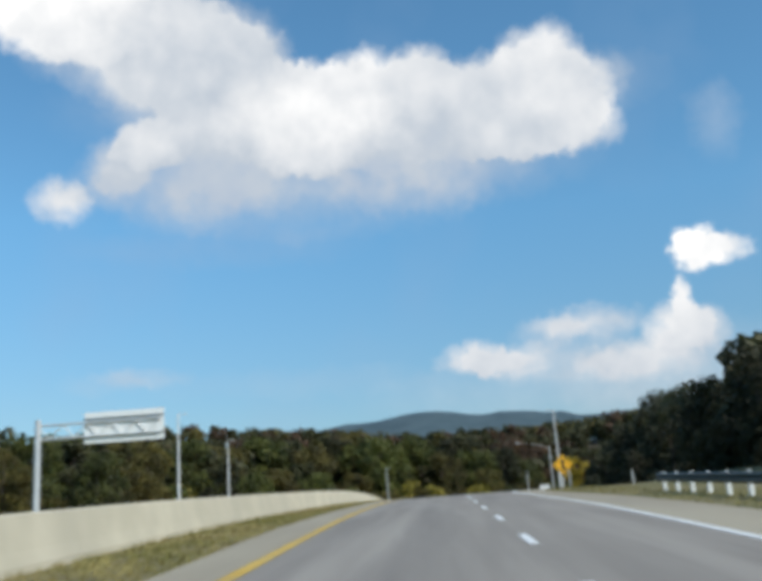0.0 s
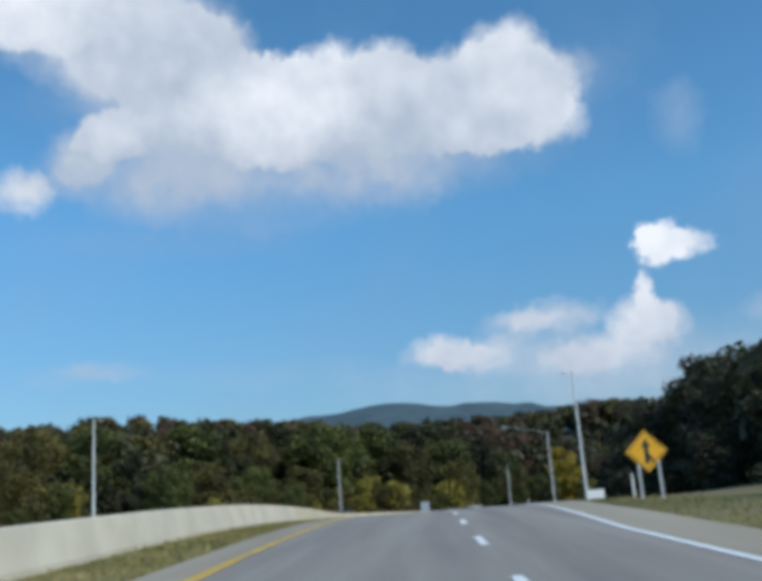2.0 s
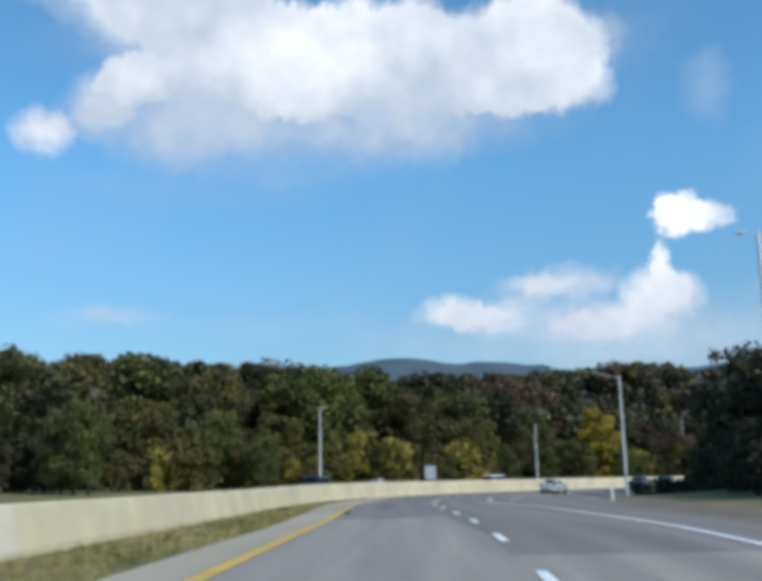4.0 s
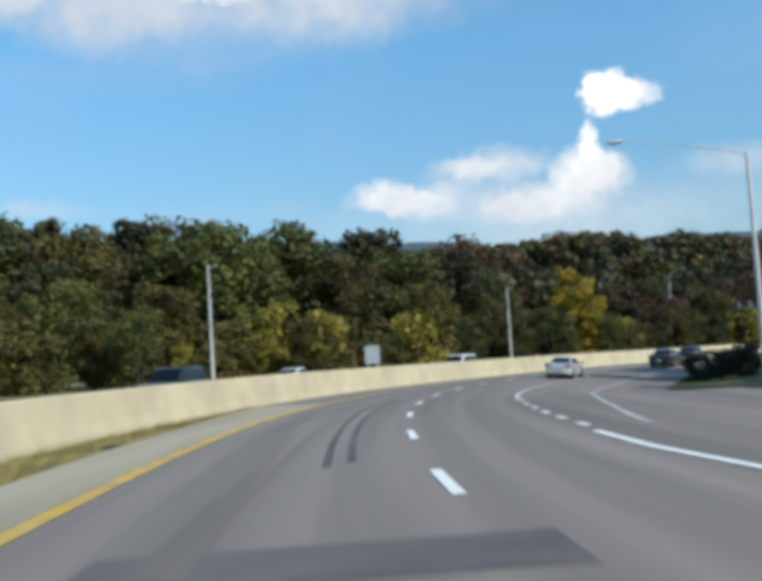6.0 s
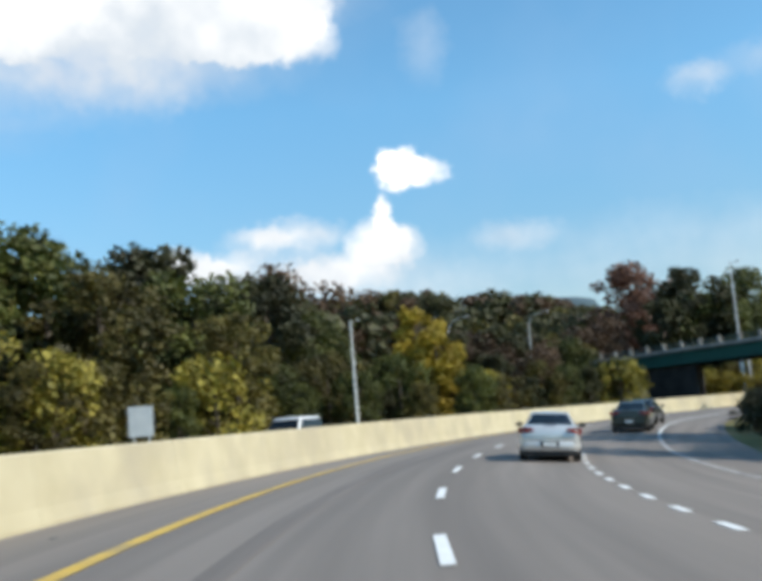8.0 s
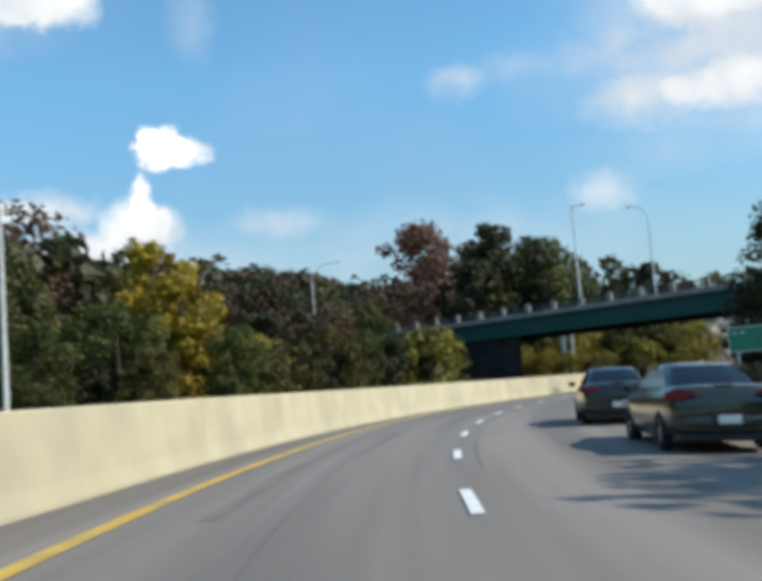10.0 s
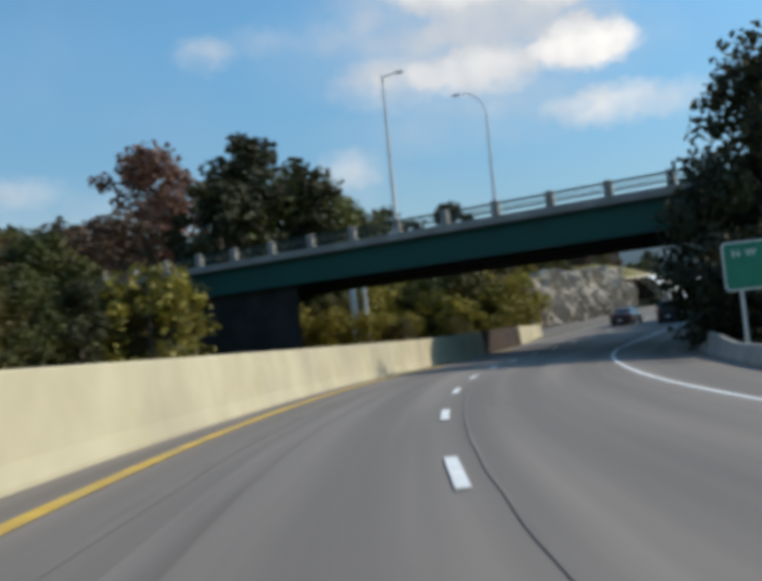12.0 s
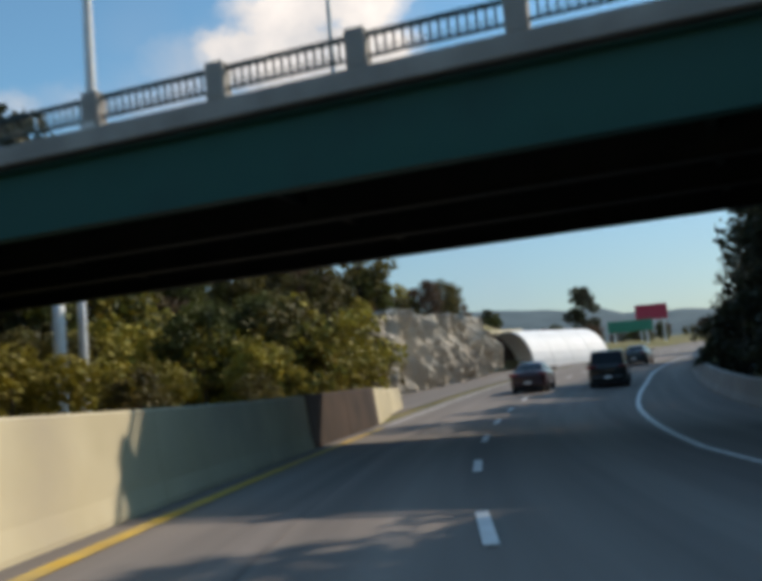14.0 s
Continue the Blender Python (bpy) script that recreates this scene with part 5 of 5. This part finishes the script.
def car(s, lat, style, mat, label, flip=False, size=(4.55, 1.75, 1.42), name="car"):
    L, W, H = size
    b = BODIES[style]
    p = at(s, lat)
    slope = math.degrees(math.atan(float(rise(s + 1) - rise(s - 1)) / 2))
    ob = thing(name, Matrix.Translation(p) @ pose(0, 0, 0, slope, math.degrees(math.atan(float(crossfall(s)))) if lat > 3.7 else 0, heading(s)) @ pose(0, 0, 0, 0, 0, 180 if flip else 0), label, "car", "cars on the highway")
    k = H / (1.42 if style == "sedan" else 1.72)
    hw = W / 2
    bm = bmesh.new()
    rings = []
    for y, zl, zh, w in b["st"]:
        zl, zh, w = zl * k, zh * k, w * hw
        half = [(w * 0.8, zl), (w * 0.97, zl + 0.07), (w, zl + (zh - zl) * 0.45), (w * 0.975, zl + (zh - zl) * 0.75), (w * 0.92, zh - 0.05), (w * 0.82, zh - 0.005), (w * 0.4, zh + 0.012)]
        ring = half + [(-x, z) for x, z in half[::-1]]
        rings.append([bm.verts.new((x, y * L, z)) for x, z in ring])
    n = len(rings[0])
    for r0, r1 in zip(rings, rings[1:]):
        for i in range(n):
            bm.faces.new((r0[i], r1[i], r1[(i + 1) % n], r0[(i + 1) % n]))
    bm.faces.new(rings[0]), bm.faces.new(rings[-1][::-1])
    body = part("body", bm, mat, ob)
    smooth(body.data)
    # cabin: rings from the belt line to the roof
    def ring_at(f, z, grow=0.0):
        y0, y1, w = (b["low"][i] + (b["top"][i] - b["low"][i]) * f for i in range(3))
        y0, y1, w = y0 * L - grow, y1 * L + grow, w * hw + grow
        c = 0.14
        pts = [(w, y1 - c), (w - c * 0.5, y1 - 0.02), (w * 0.5, y1 + 0.05), (-w * 0.5, y1 + 0.05), (-w + c * 0.5, y1 - 0.02), (-w, y1 - c), (-w, y0 + c), (-w + c * 0.5, y0 + 0.02), (-w * 0.5, y0 - 0.04), (w * 0.5, y0 - 0.04), (w - c * 0.5, y0 + 0.02), (w, y0 + c)]
        return [(x, y, z) for x, y in pts]
    bm = bmesh.new()
    zb, zt = b["belt"] * k - 0.03, H - 0.03
    rr = [[bm.verts.new(v) for v in ring_at(f, zb + (zt - zb) * z)] for f, z in ((0, 0), (0.45, 0.5), (0.86, 0.92), (1.0, 1.0))]
    for r0, r1 in zip(rr, rr[1:]):
        for i in range(12):
            bm.faces.new((r0[i], r0[(i + 1) % 12], r1[(i + 1) % 12], r1[i]))
    c = bm.verts.new((0, (b["top"][0] + b["top"][1]) / 2 * L, H))
    for i in range(12):
        bm.faces.new((rr[-1][i], rr[-1][(i + 1) % 12], c))
    roof = part("roof", bm, mat, ob)
    smooth(roof.data)
    def pane(name, idx, lo, hi):
        bm = bmesh.new()
        rows = [ring_at(f, zb + (zt - zb) * float(np.interp(f, [0, 0.45, 0.86, 1], [0, 0.5, 0.92, 1])), 0.012) for f in (lo, 0.45, hi)]
        grid = [[bm.verts.new(r[j]) for j in idx] for r in rows]
        for g0, g1 in zip(grid, grid[1:]):
            for i in range(len(idx) - 1):
                bm.faces.new((g0[i], g0[i + 1], g1[i + 1], g1[i]))
        part(name, bm, M["glass"], ob)
    pane("rear_window", [7, 8, 9, 10], 0.10, 0.84)
    pane("windscreen", [1, 2, 3, 4], 0.06, 0.84)
    pane("side_window", [5, 6], 0.12, 0.80)
    pane("side_window", [11, 0], 0.12, 0.80)
    for sx in (-1, 1):
        bm = bmesh.new()
        z0, z1 = ((0.80, 0.965) if style == "sedan" else (0.9, 1.06))
        lens = [(0.52, z0 + 0.08), (0.60, z1 - 0.02), (0.80, z1), (0.93, z1 - 0.01), (0.985, z1 - 0.03), (0.99, z0 + 0.02), (0.93, z0), (0.80, z0 + 0.02)]
        def skin(x, out):
            return float(np.interp(x, [0, 0.5, 0.8, 0.9, 0.97, 1.0], [-0.5, -0.4995, -0.4965, -0.487, -0.462, -0.44])) * L - out
        outer = [bm.verts.new((sx * x * hw * (1.045 if x > 0.9 else 1.01), skin(x, 0.055), z * k)) for x, z in lens]
        inner = [bm.verts.new((sx * x * hw * 0.93, skin(x, -0.09), z * k)) for x, z in lens]
        bm.faces.new(outer), bm.faces.new(inner[::-1])
        for i in range(len(lens)):
            q = (i + 1) % len(lens)
            bm.faces.new((outer[q], outer[i], inner[i], inner[q]))
        bmesh.ops.recalc_face_normals(bm, faces=bm.faces)
        part("tail_light", bm, M["tail_red"], body, "red tail light")
        bm = bmesh.new()
        box(bm, sx * hw * 0.8 - 0.15, sx * hw * 0.8 + 0.15, 0.468 * L, 0.492 * L, 0.62 * k, 0.74 * k, 0.02)
        part("headlight", bm, M["sheet"], body)
        bm = bmesh.new()
        box(bm, sx * (hw + 0.09) - 0.09, sx * (hw + 0.09) + 0.09, 0.16 * L, 0.16 * L + 0.1, 0.94 * k, 1.07 * k, 0.03)
        part("wing_mirror", bm, M["trim"], body)
    bm = bmesh.new()
    box(bm, -0.17, 0.17, -0.5245 * L, -0.515 * L, 0.44 * k, 0.56 * k, 0.004)
    part("number_plate", bm, M["sign_white"], body, "plain white number plate")
    bm = bmesh.new()
    box(bm, -0.235, 0.235, -0.5195 * L, -0.49 * L, 0.42 * k, 0.59 * k, 0.008)
    part("plate_recess", bm, M["trim"], body)
    bm = bmesh.new()
    box(bm, -hw * 0.78, hw * 0.78, -0.5022 * L, -0.46 * L, 0.70 * k, 0.712 * k)
    part("boot_seam", bm, M["trim"], body)
    bm = bmesh.new()
    box(bm, -0.14, 0.14, -0.478 * L, -0.455 * L, 1.005 * k, 1.03 * k, 0.008)
    part("brake_light", bm, M["trim"], body)
    bm = bmesh.new()
    rows = [(0.30, -0.492, 0.86), (0.34, -0.509, 0.93), (0.48, -0.513, 0.95), (0.56, -0.506, 0.93), (0.575, -0.49, 0.88)]
    grid = []
    for z, back, wide in rows:
        line = [(x, -0.5 + (back + 0.5) + float(np.interp(abs(x), [0, 0.7, 0.9, 1.0], [0, 0.004, 0.018, 0.075]))) for x in (-1, -0.97, -0.9, -0.7, 0, 0.7, 0.9, 0.97, 1)]
        grid.append([bm.verts.new((x * wide * hw * 1.05, y * L, z * k)) for x, y in line])
    for g0, g1 in zip(grid, grid[1:]):
        for i in range(8):
            bm.faces.new((g0[i], g0[i + 1], g1[i + 1], g1[i]))
    bumper = part("bumper", bm, mat, body, "body-coloured rear bumper")
    smooth(bumper.data)
    bm = bmesh.new()
    box(bm, -hw * 0.88, hw * 0.88, -0.500 * L, -0.44 * L, 0.17 * k, 0.305 * k, 0.03)
    part("valance", bm, M["trim"], body, "black lower valance")
    bm = bmesh.new()
    box(bm, -hw * 0.86, hw * 0.86, -0.46 * L, 0.46 * L, 0.17, 0.3)
    part("underbody", bm, M["trim"], body)
    r = 0.32 if style == "sedan" else 0.36
    for sx in (-1, 1):
        for y in (-0.30 * L, 0.305 * L):
            wheel = link_empty("wheel", ob, (sx * (hw - 0.10), y, r))
            bm = bmesh.new()
            prof = [(r * 0.62, -0.1), (r * 0.95, -0.105), (r, -0.07), (r, 0.07), (r * 0.95, 0.105), (r * 0.62, 0.1)]
            rg = [[bm.verts.new((q * 1.0, rad * math.cos(a), rad * math.sin(a))) for rad, q in prof] for a in [2 * math.pi * i / 20 for i in range(20)]]
            for i in range(20):
                for j in range(len(prof)):
                    j2 = (j + 1) % len(prof)
                    bm.faces.new((rg[i][j], rg[i][j2], rg[(i + 1) % 20][j2], rg[(i + 1) % 20][j]))
            part("tyre", bm, M["tyre"], wheel)
            bm = bmesh.new()
            tube(bm, [(-0.07, 0, 0), (0.07, 0, 0)], [r * 0.63, r * 0.63], 16)
            tube(bm, [(-0.09, 0, 0), (0.09, 0, 0)], [r * 0.2, r * 0.2], 10)
            part("rim", bm, M["rim"], wheel)
    return ob


def link_empty(name, parent, loc):
    ob = new(name)
    ob.parent = parent
    ob.matrix_basis = Matrix.Translation(loc)
    ob.empty_display_size = 0.1
    return ob


SILVER = paint("silver_paint", (0.66, 0.66, 0.64), 0.45)
MAROON = paint("dark_maroon_paint", (0.05, 0.018, 0.02))
DARK = paint("black_paint_car", (0.02, 0.022, 0.022))
OLIVE = paint("dark_green_paint", (0.03, 0.035, 0.025))
WHITE = paint("white_paint_car", (0.8, 0.8, 0.78), 0.0)
car(86.0, 5.6, "sedan", SILVER, "silver four-door sedan in the middle lane, seen from behind", size=(4.2, 1.58, 1.29))
car(206.5, 3.3, "sedan", MAROON, "dark maroon sedan in the fast lane beyond the overpass")
car(206.5, 7.0, "suv", DARK, "black sport utility vehicle beyond the overpass", size=(4.6, 1.8, 1.72))
car(108, 7.7, "sedan", OLIVE, "dark green sedan in the joining lane")
car(117, 7.3, "sedan", DARK, "black sedan further down the joining lane")
car(231, 6.6, "sedan", DARK, "black sedan far down the road")
car(101, -7.2, "suv", WHITE, "white minivan on the opposite carriageway behind the wall", True, (4.8, 1.85, 1.78))
car(80, -9.8, "sedan", WHITE, "white sedan on the opposite carriageway behind the wall", True)
car(66, -9.4, "suv", DARK, "black sport utility vehicle on the opposite carriageway", True, (4.6, 1.8, 1.72))
